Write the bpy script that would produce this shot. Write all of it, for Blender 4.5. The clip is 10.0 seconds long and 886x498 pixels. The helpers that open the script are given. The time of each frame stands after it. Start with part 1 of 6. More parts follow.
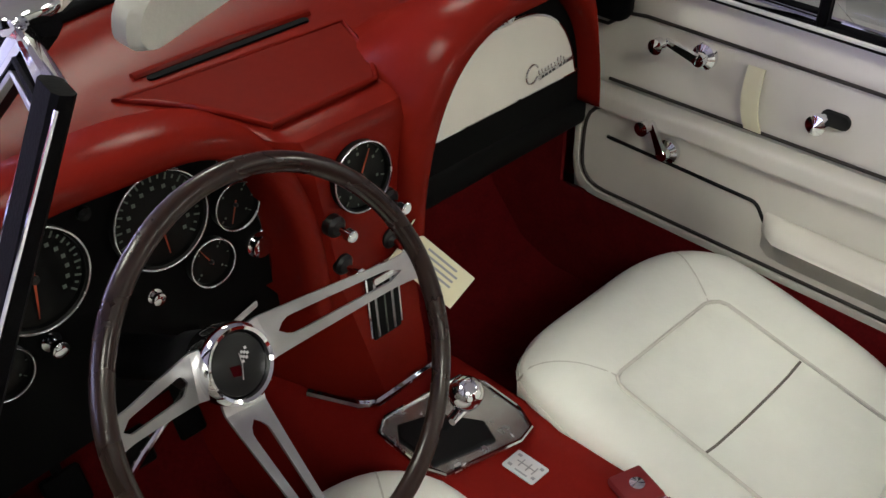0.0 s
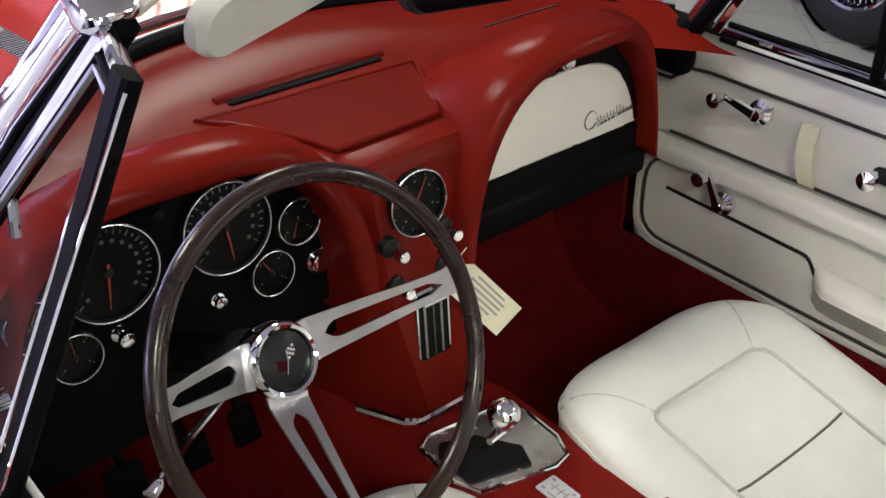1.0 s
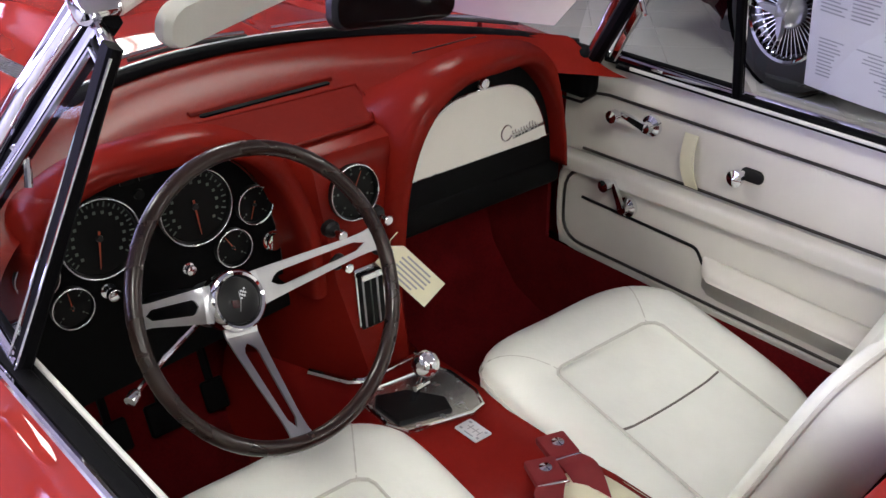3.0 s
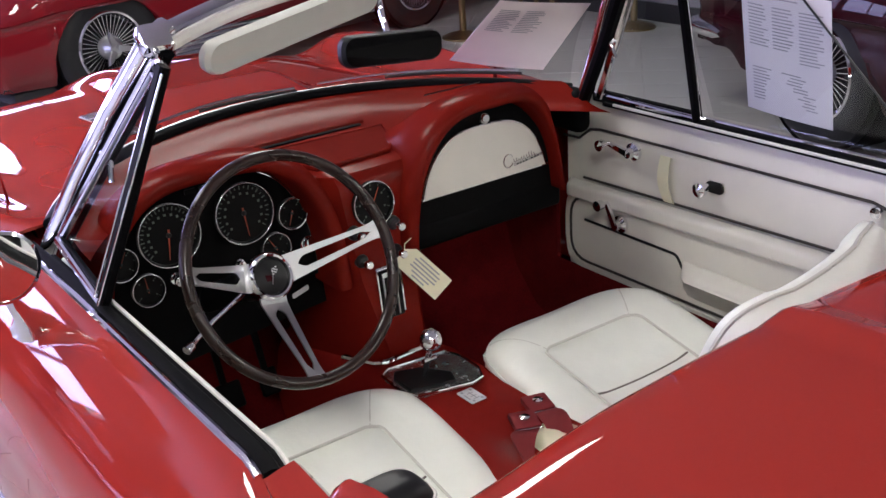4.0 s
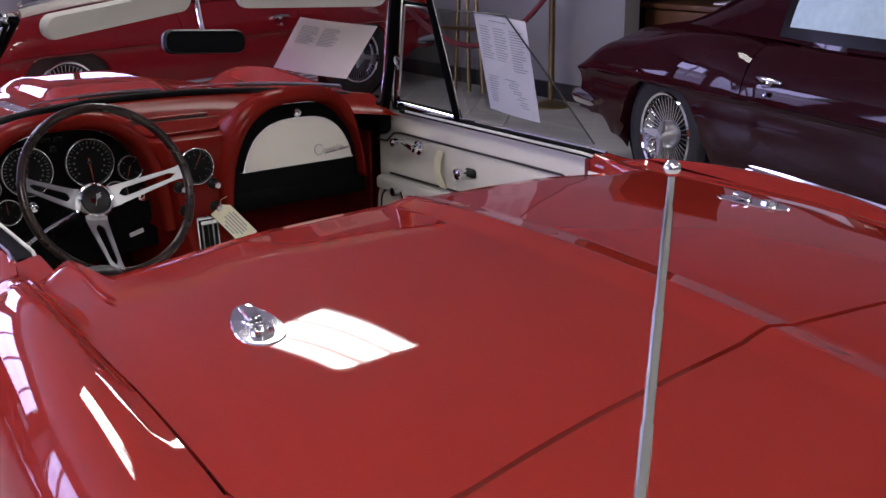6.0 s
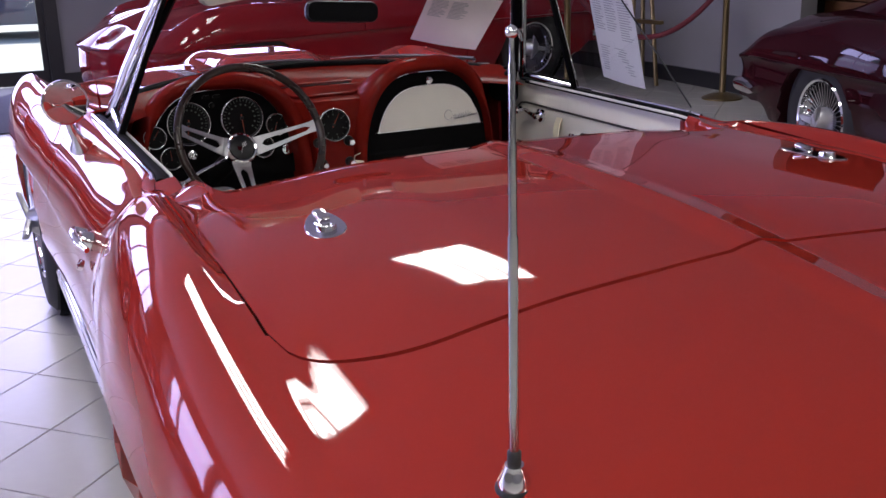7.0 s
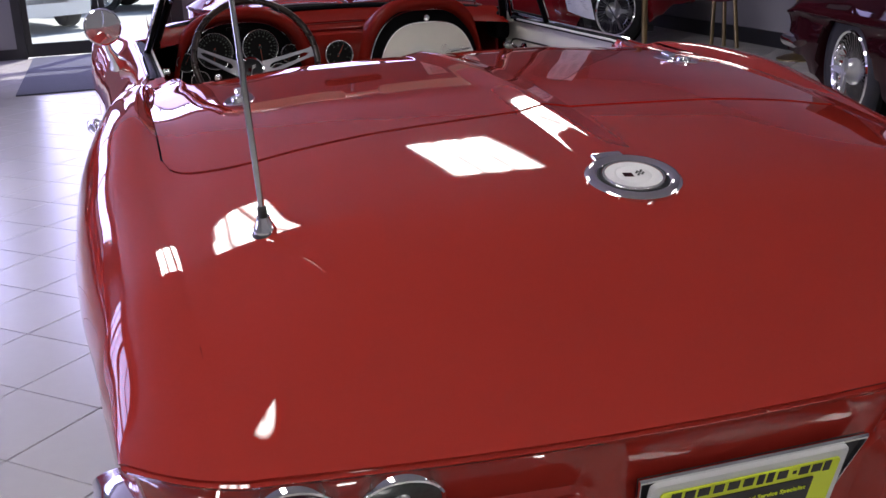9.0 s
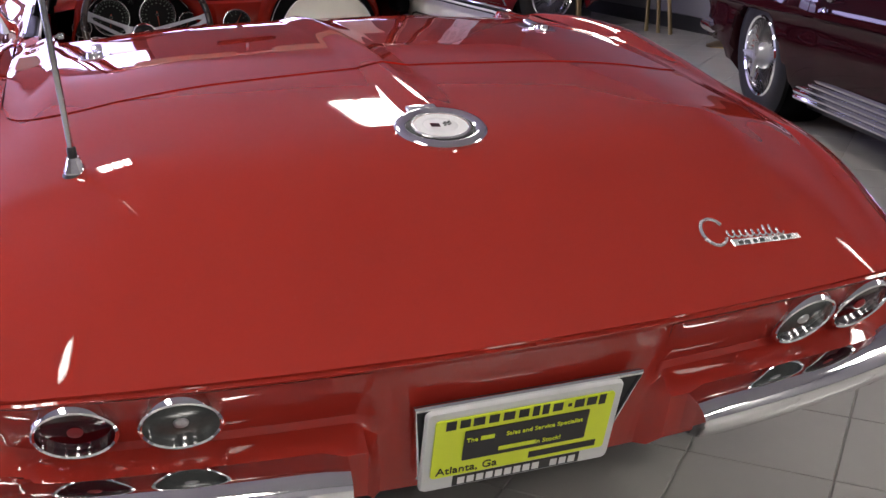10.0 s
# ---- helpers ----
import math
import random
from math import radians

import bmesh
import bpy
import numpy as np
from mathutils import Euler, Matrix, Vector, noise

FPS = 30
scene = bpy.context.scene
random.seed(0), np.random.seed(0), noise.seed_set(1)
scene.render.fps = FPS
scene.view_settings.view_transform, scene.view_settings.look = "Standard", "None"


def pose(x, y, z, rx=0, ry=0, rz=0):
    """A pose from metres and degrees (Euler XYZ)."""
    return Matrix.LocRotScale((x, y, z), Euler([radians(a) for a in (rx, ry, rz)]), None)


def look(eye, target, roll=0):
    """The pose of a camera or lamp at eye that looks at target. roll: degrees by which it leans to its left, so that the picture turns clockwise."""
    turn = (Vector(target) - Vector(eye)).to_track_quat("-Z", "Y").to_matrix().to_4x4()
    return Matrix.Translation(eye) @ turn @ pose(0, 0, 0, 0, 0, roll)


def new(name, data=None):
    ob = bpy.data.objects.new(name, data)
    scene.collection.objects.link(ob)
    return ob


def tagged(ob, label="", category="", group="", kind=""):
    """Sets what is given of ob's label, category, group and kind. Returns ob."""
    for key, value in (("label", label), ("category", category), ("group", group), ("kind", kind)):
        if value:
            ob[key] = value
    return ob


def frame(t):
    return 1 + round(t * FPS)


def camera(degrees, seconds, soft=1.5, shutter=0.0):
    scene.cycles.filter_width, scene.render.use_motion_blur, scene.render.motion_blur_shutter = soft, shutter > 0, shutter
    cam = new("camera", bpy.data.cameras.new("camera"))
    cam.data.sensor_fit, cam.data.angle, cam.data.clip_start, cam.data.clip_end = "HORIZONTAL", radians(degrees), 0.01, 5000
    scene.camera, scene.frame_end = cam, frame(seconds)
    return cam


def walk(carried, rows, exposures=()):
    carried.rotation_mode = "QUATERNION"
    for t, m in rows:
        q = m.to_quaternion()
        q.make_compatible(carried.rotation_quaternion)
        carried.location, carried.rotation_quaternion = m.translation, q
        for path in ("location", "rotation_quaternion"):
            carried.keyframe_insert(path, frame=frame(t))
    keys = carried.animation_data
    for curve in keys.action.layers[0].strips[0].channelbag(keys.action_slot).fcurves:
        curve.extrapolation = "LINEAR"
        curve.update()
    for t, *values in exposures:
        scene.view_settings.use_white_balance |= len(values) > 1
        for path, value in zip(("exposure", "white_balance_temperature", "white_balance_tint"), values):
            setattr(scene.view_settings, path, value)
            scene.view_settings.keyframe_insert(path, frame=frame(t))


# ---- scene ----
cam = camera(45.4, 10.0)
PATH = [
    (0, (-0.762, 0.621, 1.456), (0.416, 1.742, 0.291), 0.4),
    (0.5, (-0.754, 0.574, 1.452), (0.312, 1.832, 0.32), -0.3),
    (1, (-0.789, 0.52, 1.456), (0.316, 1.804, 0.392), 0.6),
    (1.5, (-0.854, 0.477, 1.456), (0.261, 1.781, 0.428), 0.8),
    (2, (-0.886, 0.418, 1.471), (0.246, 1.728, 0.469), 0.5),
    (2.5, (-0.918, 0.317, 1.49), (0.234, 1.627, 0.512), 0.2),
    (2.7, (-0.925, 0.277, 1.484), (0.24, 1.584, 0.517), -0.1),
    (3.8, (-1.004, -0.147, 1.493), (0.052, 1.343, 0.677), -1.3),
    (4, (-1.051, -0.254, 1.485), (0.003, 1.261, 0.716), -3.8),
    (4.5, (-1.106, -0.463, 1.435), (0.013, 1.048, 0.754), -2.7),
    (5, (-1.069, -0.712, 1.374), (0.044, 0.833, 0.764), -1.9),
    (5.2, (-1.08, -0.798, 1.389), (0.037, 0.744, 0.779), -2.2),
    (6.3, (-1.052, -1.214, 1.344), (0.025, 0.37, 0.769), 0.7),
    (6.5, (-1.015, -1.277, 1.333), (-0.018, 0.357, 0.755), 1.0),
    (7, (-1.016, -1.457, 1.3), (-0.218, 0.282, 0.719), -1.6),
    (7.5, (-1.003, -1.641, 1.281), (-0.328, 0.137, 0.663), -1.1),
    (8, (-0.862, -1.807, 1.244), (-0.283, 0.011, 0.646), 1.4),
    (8.5, (-0.784, -1.98, 1.227), (-0.281, -0.131, 0.655), -1.1),
    (8.8, (-0.774, -2.088, 1.217), (-0.248, -0.239, 0.666), -2.1),
    (9, (-0.749, -2.135, 1.21), (-0.203, -0.31, 0.601), -2.5),
    (9.5, (-0.665, -2.206, 1.182), (-0.046, -0.415, 0.541), -2.5),
    (10, (-0.549, -2.289, 1.159), (0.061, -0.493, 0.527), -1.1),
]
walk(cam, [(t, look(eye, target, roll)) for t, eye, target, roll in PATH], [(0.0, 1.46, 6900, -2), (1.0, 1.78, 6750, 0), (2.5, 1.76, 6600, 3), (4.0, 1.54, 6500, 6), (4.6, 1.31, 6500, 8), (5.2, 1.16, 6500, 10), (6.5, 1.18, 6450, 10), (8.0, 0.93, 6400, 10), (8.5, 0.91, 6380, 10), (9.0, 1.00, 6450, 10), (9.5, 1.30, 6600, 9), (10.0, 1.40, 6750, 8)])

# ---- world, daylight ----
world = bpy.data.worlds.new("world")
scene.world = world
world.use_nodes = True
_n, _l = world.node_tree.nodes, world.node_tree.links
_sky = _n.new("ShaderNodeTexSky")
_sky.sky_type, _sky.sun_disc = "NISHITA", False
_sky.sun_elevation, _sky.sun_rotation = radians(48), radians(20)
_n["Background"].inputs["Strength"].default_value = 0.12
_l.new(_sky.outputs["Color"], _n["Background"].inputs["Color"])
_sun = bpy.data.lights.new("sun", "SUN")
_sun.energy, _sun.angle, _sun.color = 3.2, radians(0.5), (1.0, 0.95, 0.88)
new("sun", _sun).matrix_world = look((0, 0, 12), (-2.4, -4.0, 5.0))


def area_lamp(name, eye, target, width, height, watts, colour):
    lamp = bpy.data.lights.new(name, "AREA")
    lamp.shape, lamp.size, lamp.size_y = "RECTANGLE", width, height
    lamp.energy, lamp.color = watts, colour
    ob = new(name, lamp)
    ob.matrix_world = look(eye, target)
    return ob


DAY = (0.59, 0.51, 1.0)
area_lamp("door_daylight", (-0.83, 8.85, 1.15), (-0.83, 0.0, 0.4), 1.3, 2.0, 16, DAY)
area_lamp("transom_daylight", (-0.83, 9.40, 2.58), (-0.83, 0.0, 1.6), 1.5, 0.70, 28, DAY)
area_lamp("front_daylight", (-3.75, 9.40, 1.8), (-3.75, 0.0, 0.8), 3.4, 1.6, 85, DAY)
area_lamp("coupe_window_daylight", (1.525, 9.40, 1.21), (1.525, 0.0, 0.8), 2.6, 0.50, 22, DAY)
area_lamp("window_daylight", (-6.35, 4.25, 1.48), (0.0, 4.25, 0.8), 7.2, 2.1, 190, DAY)

# ---- materials ----
def mat(name, base, rough=0.5, metal=0.0, coat=0.0, spread=0.0, scale=40.0, bump=0.0, bump_scale=200.0, spec=0.5, wear=0.0, random_value=0.0, coat_rough=0.03):
    """A surface with its colour varied at two scales, its gloss by wear and a fine relief."""
    m = bpy.data.materials.new(name)
    m.use_nodes = True
    nodes, links = m.node_tree.nodes, m.node_tree.links
    p = nodes["Principled BSDF"]
    p.inputs["Base Color"].default_value = (*base, 1)
    p.inputs["Roughness"].default_value = rough
    p.inputs["Metallic"].default_value = metal
    p.inputs["Coat Weight"].default_value = coat
    p.inputs["Coat Roughness"].default_value = coat_rough
    p.inputs["Specular IOR Level"].default_value = spec
    coord = nodes.new("ShaderNodeTexCoord")

    def noise_node(sc, detail=4.0):
        t = nodes.new("ShaderNodeTexNoise")
        t.inputs["Scale"].default_value, t.inputs["Detail"].default_value = sc, detail
        links.new(coord.outputs["Object"], t.inputs["Vector"])
        return t

    if spread > 0 or random_value > 0:
        a, b = noise_node(scale), noise_node(scale * 0.13, 6.0)
        both = nodes.new("ShaderNodeMath")
        both.operation = "ADD"
        links.new(a.outputs["Fac"], both.inputs[0]), links.new(b.outputs["Fac"], both.inputs[1])
        value = nodes.new("ShaderNodeMapRange")
        value.inputs["From Min"].default_value, value.inputs["From Max"].default_value = 0.6, 1.4
        value.inputs["To Min"].default_value, value.inputs["To Max"].default_value = 1.0 - spread, 1.0 + spread
        links.new(both.outputs[0], value.inputs["Value"])
        hsv = nodes.new("ShaderNodeHueSaturation")
        hsv.inputs["Color"].default_value = (*base, 1)
        out = value.outputs["Result"]
        if random_value > 0:
            info, rng, mul = nodes.new("ShaderNodeObjectInfo"), nodes.new("ShaderNodeMapRange"), nodes.new("ShaderNodeMath")
            rng.inputs["To Min"].default_value, rng.inputs["To Max"].default_value = 1.0 - random_value, 1.0 + random_value
            links.new(info.outputs["Random"], rng.inputs["Value"])
            mul.operation = "MULTIPLY"
            links.new(out, mul.inputs[0]), links.new(rng.outputs["Result"], mul.inputs[1])
            out = mul.outputs[0]
        links.new(out, hsv.inputs["Value"])
        links.new(hsv.outputs["Color"], p.inputs["Base Color"])
    if wear > 0:
        w, r = noise_node(scale * 0.5, 8.0), nodes.new("ShaderNodeMapRange")
        r.inputs["From Min"].default_value, r.inputs["From Max"].default_value = 0.3, 0.7
        r.inputs["To Min"].default_value, r.inputs["To Max"].default_value = max(0.0, rough - wear), rough + wear
        links.new(w.outputs["Fac"], r.inputs["Value"]), links.new(r.outputs["Result"], p.inputs["Roughness"])
    if bump > 0:
        t, bm_node = noise_node(bump_scale, 3.0), nodes.new("ShaderNodeBump")
        bm_node.inputs["Strength"].default_value, bm_node.inputs["Distance"].default_value = bump, 0.002
        links.new(t.outputs["Fac"], bm_node.inputs["Height"]), links.new(bm_node.outputs["Normal"], p.inputs["Normal"])
    return m


def glow(name, colour, strength):
    m = bpy.data.materials.new(name)
    m.use_nodes = True
    p = m.node_tree.nodes["Principled BSDF"]
    p.inputs["Base Color"].default_value = (*colour, 1)
    p.inputs["Emission Color"].default_value = (*colour, 1)
    p.inputs["Emission Strength"].default_value = strength
    return m


def glass_mat(name, colour, shine_at_front=0.045, edge_shine=0.55):
    """Thin clear sheet: see-through with a gloss that grows at grazing angles."""
    m = bpy.data.materials.new(name)
    m.use_nodes = True
    nodes, links = m.node_tree.nodes, m.node_tree.links
    nodes.remove(nodes["Principled BSDF"])
    clear, shine, mix, rim, power, scale = (nodes.new(k) for k in ("ShaderNodeBsdfTransparent", "ShaderNodeBsdfGlossy", "ShaderNodeMixShader", "ShaderNodeLayerWeight", "ShaderNodeMath", "ShaderNodeMath"))
    clear.inputs["Color"].default_value = (*colour, 1)
    shine.inputs["Roughness"].default_value = 0.01
    rim.inputs["Blend"].default_value = 0.5
    power.operation, scale.operation = "POWER", "MULTIPLY_ADD"
    power.inputs[1].default_value = 5.0
    scale.inputs[1].default_value, scale.inputs[2].default_value = edge_shine, shine_at_front
    links.new(rim.outputs["Facing"], power.inputs[0]), links.new(power.outputs[0], scale.inputs[0])
    links.new(scale.outputs[0], mix.inputs["Fac"])
    links.new(clear.outputs[0], mix.inputs[1]), links.new(shine.outputs[0], mix.inputs[2])
    links.new(mix.outputs[0], nodes["Material Output"].inputs["Surface"])
    return m


RED = mat("red_paint", (0.285, 0.0225, 0.0155), 0.5, spec=0.0, coat=1.0, spread=0.03, scale=6, bump=0.010, bump_scale=60)
RED2 = mat("deep_red_paint", (0.16, 0.008, 0.012), 0.5, spec=0.0, coat=1.0, spread=0.03, scale=6, bump=0.01, bump_scale=60)
MAROON = mat("maroon_paint", (0.020, 0.003, 0.005), 0.5, spec=0.0, coat=0.45, spread=0.03, scale=6, bump=0.01, bump_scale=60)
DASH = mat("red_dash_vinyl", (0.142, 0.0088, 0.0056), 0.5, spec=0.0, coat=0.16, coat_rough=0.24, spread=0.06, scale=30, bump=0.10, bump_scale=900, wear=0.05)
TUNNEL = mat("red_tunnel_vinyl", (0.20, 0.0125, 0.010), 0.5, spec=0.0, coat=0.12, coat_rough=0.26, spread=0.06, scale=30, bump=0.10, bump_scale=900, wear=0.05)
PAD = mat("red_speaker_vinyl", (0.122, 0.0085, 0.006), 0.6, spec=0.0, coat=0.05, coat_rough=0.4, spread=0.08, scale=60, bump=0.35, bump_scale=1400)
CARPET = mat("dark_red_carpet", (0.110, 0.0045, 0.006), 0.95, spread=0.25, scale=160, bump=0.9, bump_scale=700, spec=0.1)
WEB = mat("red_belt_webbing", (0.20, 0.010, 0.014), 0.7, spread=0.1, scale=90, bump=0.4, bump_scale=900)
VINYL = mat("white_vinyl", (0.85, 0.86, 0.79), 0.38, spread=0.05, scale=14, bump=0.30, bump_scale=75, wear=0.06)
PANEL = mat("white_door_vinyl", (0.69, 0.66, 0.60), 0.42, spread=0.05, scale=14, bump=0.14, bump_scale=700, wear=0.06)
# Grey base: the shade on the white visors is put into the colour.
VISOR = mat("shaded_visor_vinyl", (0.46, 0.46, 0.42), 0.5, spread=0.05, scale=14, bump=0.2, bump_scale=200)
PIPING = mat("white_piping", (0.62, 0.61, 0.55), 0.45, spread=0.06, scale=60)
DARK_PIPE = mat("dark_brown_piping", (0.030, 0.024, 0.022), 0.5, spread=0.15, scale=90)
SEAM = mat("seam_shadow_thread", (0.16, 0.14, 0.12), 0.8, spread=0.1, scale=100)
BLACK = mat("black_vinyl", (0.007, 0.007, 0.008), 0.40, spec=0.3, spread=0.15, scale=40, bump=0.15, bump_scale=700)
SEAL = mat("matt_black_seal", (0.0035, 0.0035, 0.004), 0.55, spec=0.03, spread=0.2, scale=60, bump=0.15, bump_scale=400)
CRACKLE = mat("black_crackle_paint", (0.0028, 0.0028, 0.003), 0.6, spec=0.07, spread=0.2, scale=80, bump=0.3, bump_scale=900)
PALEBLUE = mat("pale_blue_paper", (0.42, 0.56, 0.62), 0.8, spread=0.12, scale=30)
RUBBER = mat("black_rubber", (0.014, 0.014, 0.015), 0.55, spread=0.2, scale=50, bump=0.15, bump_scale=400)
TYRE = mat("tyre_rubber", (0.011, 0.011, 0.012), 0.6, spec=0.3, spread=0.2, scale=30, bump=0.2, bump_scale=300)
CHROME = mat("chrome", (0.82, 0.82, 0.84), 0.06, 1.0, wear=0.03, scale=20)
STEEL = mat("brushed_steel", (0.44, 0.44, 0.45), 0.36, 1.0, spread=0.06, scale=120, wear=0.06)
SATIN = mat("satin_aluminium", (0.74, 0.74, 0.75), 0.24, 0.95, spread=0.04, scale=80, wear=0.05)
MAST = mat("polished_mast", (0.50, 0.51, 0.50), 0.14, 1.0, wear=0.06, scale=60)
WOOD = mat("dark_walnut_rim", (0.017, 0.008, 0.006), 0.28, spec=0.3, coat=0.20, spread=0.14, scale=30, wear=0.02)
DIAL = mat("black_dial", (0.006, 0.006, 0.006), 0.30, spec=0.10, spread=0.1, scale=50)
MARK = mat("pale_marking", (0.085, 0.105, 0.088), 0.6, spread=0.05, scale=90)
NEEDLE = mat("orange_needle", (0.32, 0.04, 0.01), 0.5, spread=0.05, scale=90)
PAPER = mat("white_paper", (0.64, 0.63, 0.65), 0.8, spread=0.03, scale=25, bump=0.1, bump_scale=60)
PINKPAPER = mat("curled_pale_paper", (0.82, 0.74, 0.74), 0.8, spread=0.05, scale=12, bump=0.2, bump_scale=30)
INK = mat("grey_print", (0.33, 0.33, 0.35), 0.8, spread=0.1, scale=200)
TAG = mat("cream_card", (0.76, 0.72, 0.52), 0.75, spread=0.05, scale=30)
YELLOW = mat("yellow_plate", (0.62, 0.72, 0.04), 0.4, spread=0.04, scale=30)
GREY = mat("grey_plastic", (0.55, 0.56, 0.57), 0.35, spread=0.05, scale=40)
LENS_RED = mat("red_lens", (0.030, 0.001, 0.003), 0.10, spec=0.25, coat=0.0, spread=0.15, scale=120)
LENS_CLEAR = mat("clear_lens", (0.050, 0.056, 0.053), 0.14, spec=0.3, coat=0.0, spread=0.25, scale=140)
GLASS = glass_mat("car_glass", (0.80, 0.82, 0.83))
VENT_GLASS = glass_mat("quarter_glass", (0.80, 0.83, 0.84), 0.03, 0.18)
SHOP_GLASS = glass_mat("shop_glass", (0.92, 0.95, 0.96))
MIRROR = mat("mirror_silver", (0.85, 0.86, 0.87), 0.02, 1.0, wear=0.01, scale=8)
# Near-black face: the inside mirror's dark reflection is put into its colour.
MIRROR_DARK = mat("dark_mirror_face", (0.003, 0.003, 0.0035), 0.03, spec=0.12, wear=0.01, scale=8)
BRASS = mat("brass", (0.24, 0.18, 0.085), 0.38, 1.0, spread=0.1, scale=40, wear=0.08)
ROPE = mat("burgundy_velvet", (0.11, 0.010, 0.018), 0.8, spread=0.15, scale=120, bump=0.3, bump_scale=400)
TILE = mat("pale_floor_tile", (0.40, 0.39, 0.37), 0.26, spread=0.02, scale=25, bump=0.02, bump_scale=60, random_value=0.035)
GROUT = mat("tile_grout", (0.30, 0.29, 0.275), 0.85, spread=0.1, scale=60)
# White walls set far below white; the dim light is put into the base.
WALL = mat("dimmed_white_wall_paint", (0.195, 0.19, 0.195), 0.6, spread=0.03, scale=4, bump=0.06, bump_scale=150)
CEILING = mat("grey_ceiling", (0.42, 0.42, 0.425), 0.85, spread=0.05, scale=5, bump=0.3, bump_scale=90)
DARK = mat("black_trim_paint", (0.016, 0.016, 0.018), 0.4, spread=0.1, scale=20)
MAT_M = mat("blue_grey_mat", (0.055, 0.060, 0.085), 0.95, spread=0.15, scale=90, bump=0.6, bump_scale=400)
DESK = mat("brown_desk_wood", (0.12, 0.055, 0.025), 0.4, spread=0.25, scale=12)
ASPHALT = mat("pale_concrete", (0.62, 0.60, 0.58), 0.9, spread=0.08, scale=2)
LIGHT = glow("lamp_diffuser", (1.0, 0.95, 0.91), 4.6)
LIGHT_TUBE = glow("lamp_tube", (1.0, 0.97, 0.94), 13.5)
CARWHITE = mat("white_car_paint", (0.75, 0.76, 0.78), 0.3, coat=1.0, spread=0.02, scale=4)
CARBLUE = mat("dark_blue_car_paint", (0.03, 0.045, 0.11), 0.3, coat=1.0, spread=0.05, scale=4)
FOLIAGE = mat("far_greenery", (0.06, 0.085, 0.045), 0.9, spread=0.5, scale=1.2)

# ---- mesh helpers: a shape is (vertices, faces) ----
def grid(rows, flip=False, close_u=False):
    n, m = len(rows), len(rows[0])
    verts = [Vector(p) for r in rows for p in r]
    faces = []
    for i in range(n - 1):
        for j in range(m if close_u else m - 1):
            k = (j + 1) % m
            f = (i * m + j, i * m + k, (i + 1) * m + k, (i + 1) * m + j)
            faces.append(f[::-1] if flip else f)
    return verts, faces


def join(*shapes):
    verts, faces = [], []
    for v, f in shapes:
        o = len(verts)
        verts += v
        faces += [tuple(i + o for i in g) for g in f]
    return verts, faces


def weld(shape):
    """Joins vertices that lie together."""
    index, verts, to = {}, [], []
    for v in shape[0]:
        key = (round(v.x, 4), round(v.y, 4), round(v.z, 4))
        if key not in index:
            index[key] = len(verts)
            verts.append(v)
        to.append(index[key])
    faces = [tuple(dict.fromkeys(to[i] for i in f)) for f in shape[1]]
    return verts, [f for f in faces if len(f) > 2]


def xf(shape, m):
    return [m @ v for v in shape[0]], shape[1]


def tube(points, r, n=8, closed=False, flat=1.0):
    """A round or flattened bar along points; r is one radius or one for each point."""
    pts = [Vector(p) for p in points]
    k = len(pts)
    rows, up = [], None
    for i, p in enumerate(pts):
        a = pts[(i - 1) % k] if closed or i > 0 else p
        b = pts[(i + 1) % k] if closed or i < k - 1 else p
        d = (b - a).normalized()
        if up is None:
            up = Vector((0, 0, 1)) if abs(d.z) < 0.9 else Vector((1, 0, 0))
        side = d.cross(up).normalized()
        up = side.cross(d).normalized()
        rr = r[i] if isinstance(r, (list, tuple)) else r
        rows.append([p + rr * (math.cos(t) * side + flat * math.sin(t) * up) for t in (2 * math.pi * j / n for j in range(n))])
    if closed:
        rows.append(rows[0])
    v, f = grid(rows, close_u=True)
    if not closed:
        f += [tuple(range(n))[::-1], tuple((k - 1) * n + j for j in range(n))]
    return v, f


def lathe(profile, n=24):
    """Turns (radius, height) pairs about z."""
    rows = [[Vector((r * math.cos(t), r * math.sin(t), z)) for t in (2 * math.pi * j / n for j in range(n))] for r, z in profile]
    return grid(rows, close_u=True)


def rbox(sx, sy, sz, bevel=0.004, seg=2):
    bm = bmesh.new()
    bmesh.ops.create_cube(bm, size=1.0, matrix=Matrix.Diagonal((sx, sy, sz, 1)))
    if bevel:
        bmesh.ops.bevel(bm, geom=bm.edges[:], offset=bevel, segments=seg, profile=0.5, affect="EDGES")
    bm.verts.index_update()
    out = [v.co.copy() for v in bm.verts], [tuple(v.index for v in f.verts) for f in bm.faces]
    bm.free()
    return out


def slab(outline, depth, inset=0.0):
    """A flat plate: outline of (x, y) pairs, thick along z from 0 to depth, its top edge drawn in by inset."""
    n = len(outline)
    c = sum((Vector(p) for p in outline), Vector((0, 0))) / n
    rings = [[Vector((*p, 0)) for p in outline]]
    rings.append([Vector((*p, depth - inset)) for p in outline])
    if inset:
        rings.append([Vector((*(c + (Vector(p) - c) * (1 - inset / max((Vector(p) - c).length, 1e-6))), depth)) for p in outline])
    v, f = grid(rings, close_u=True)
    k = (len(rings) - 1) * n
    return v, f + [tuple(range(n))[::-1], tuple(k + j for j in range(n))]


def round_rect(w, h, r, n=5):
    out = []
    for cx, cy, a in ((w / 2 - r, h / 2 - r, 0), (-w / 2 + r, h / 2 - r, 90), (-w / 2 + r, -h / 2 + r, 180), (w / 2 - r, -h / 2 + r, 270)):
        for i in range(n + 1):
            t = radians(a + 90 * i / n)
            out.append((cx + r * math.cos(t), cy + r * math.sin(t)))
    return out


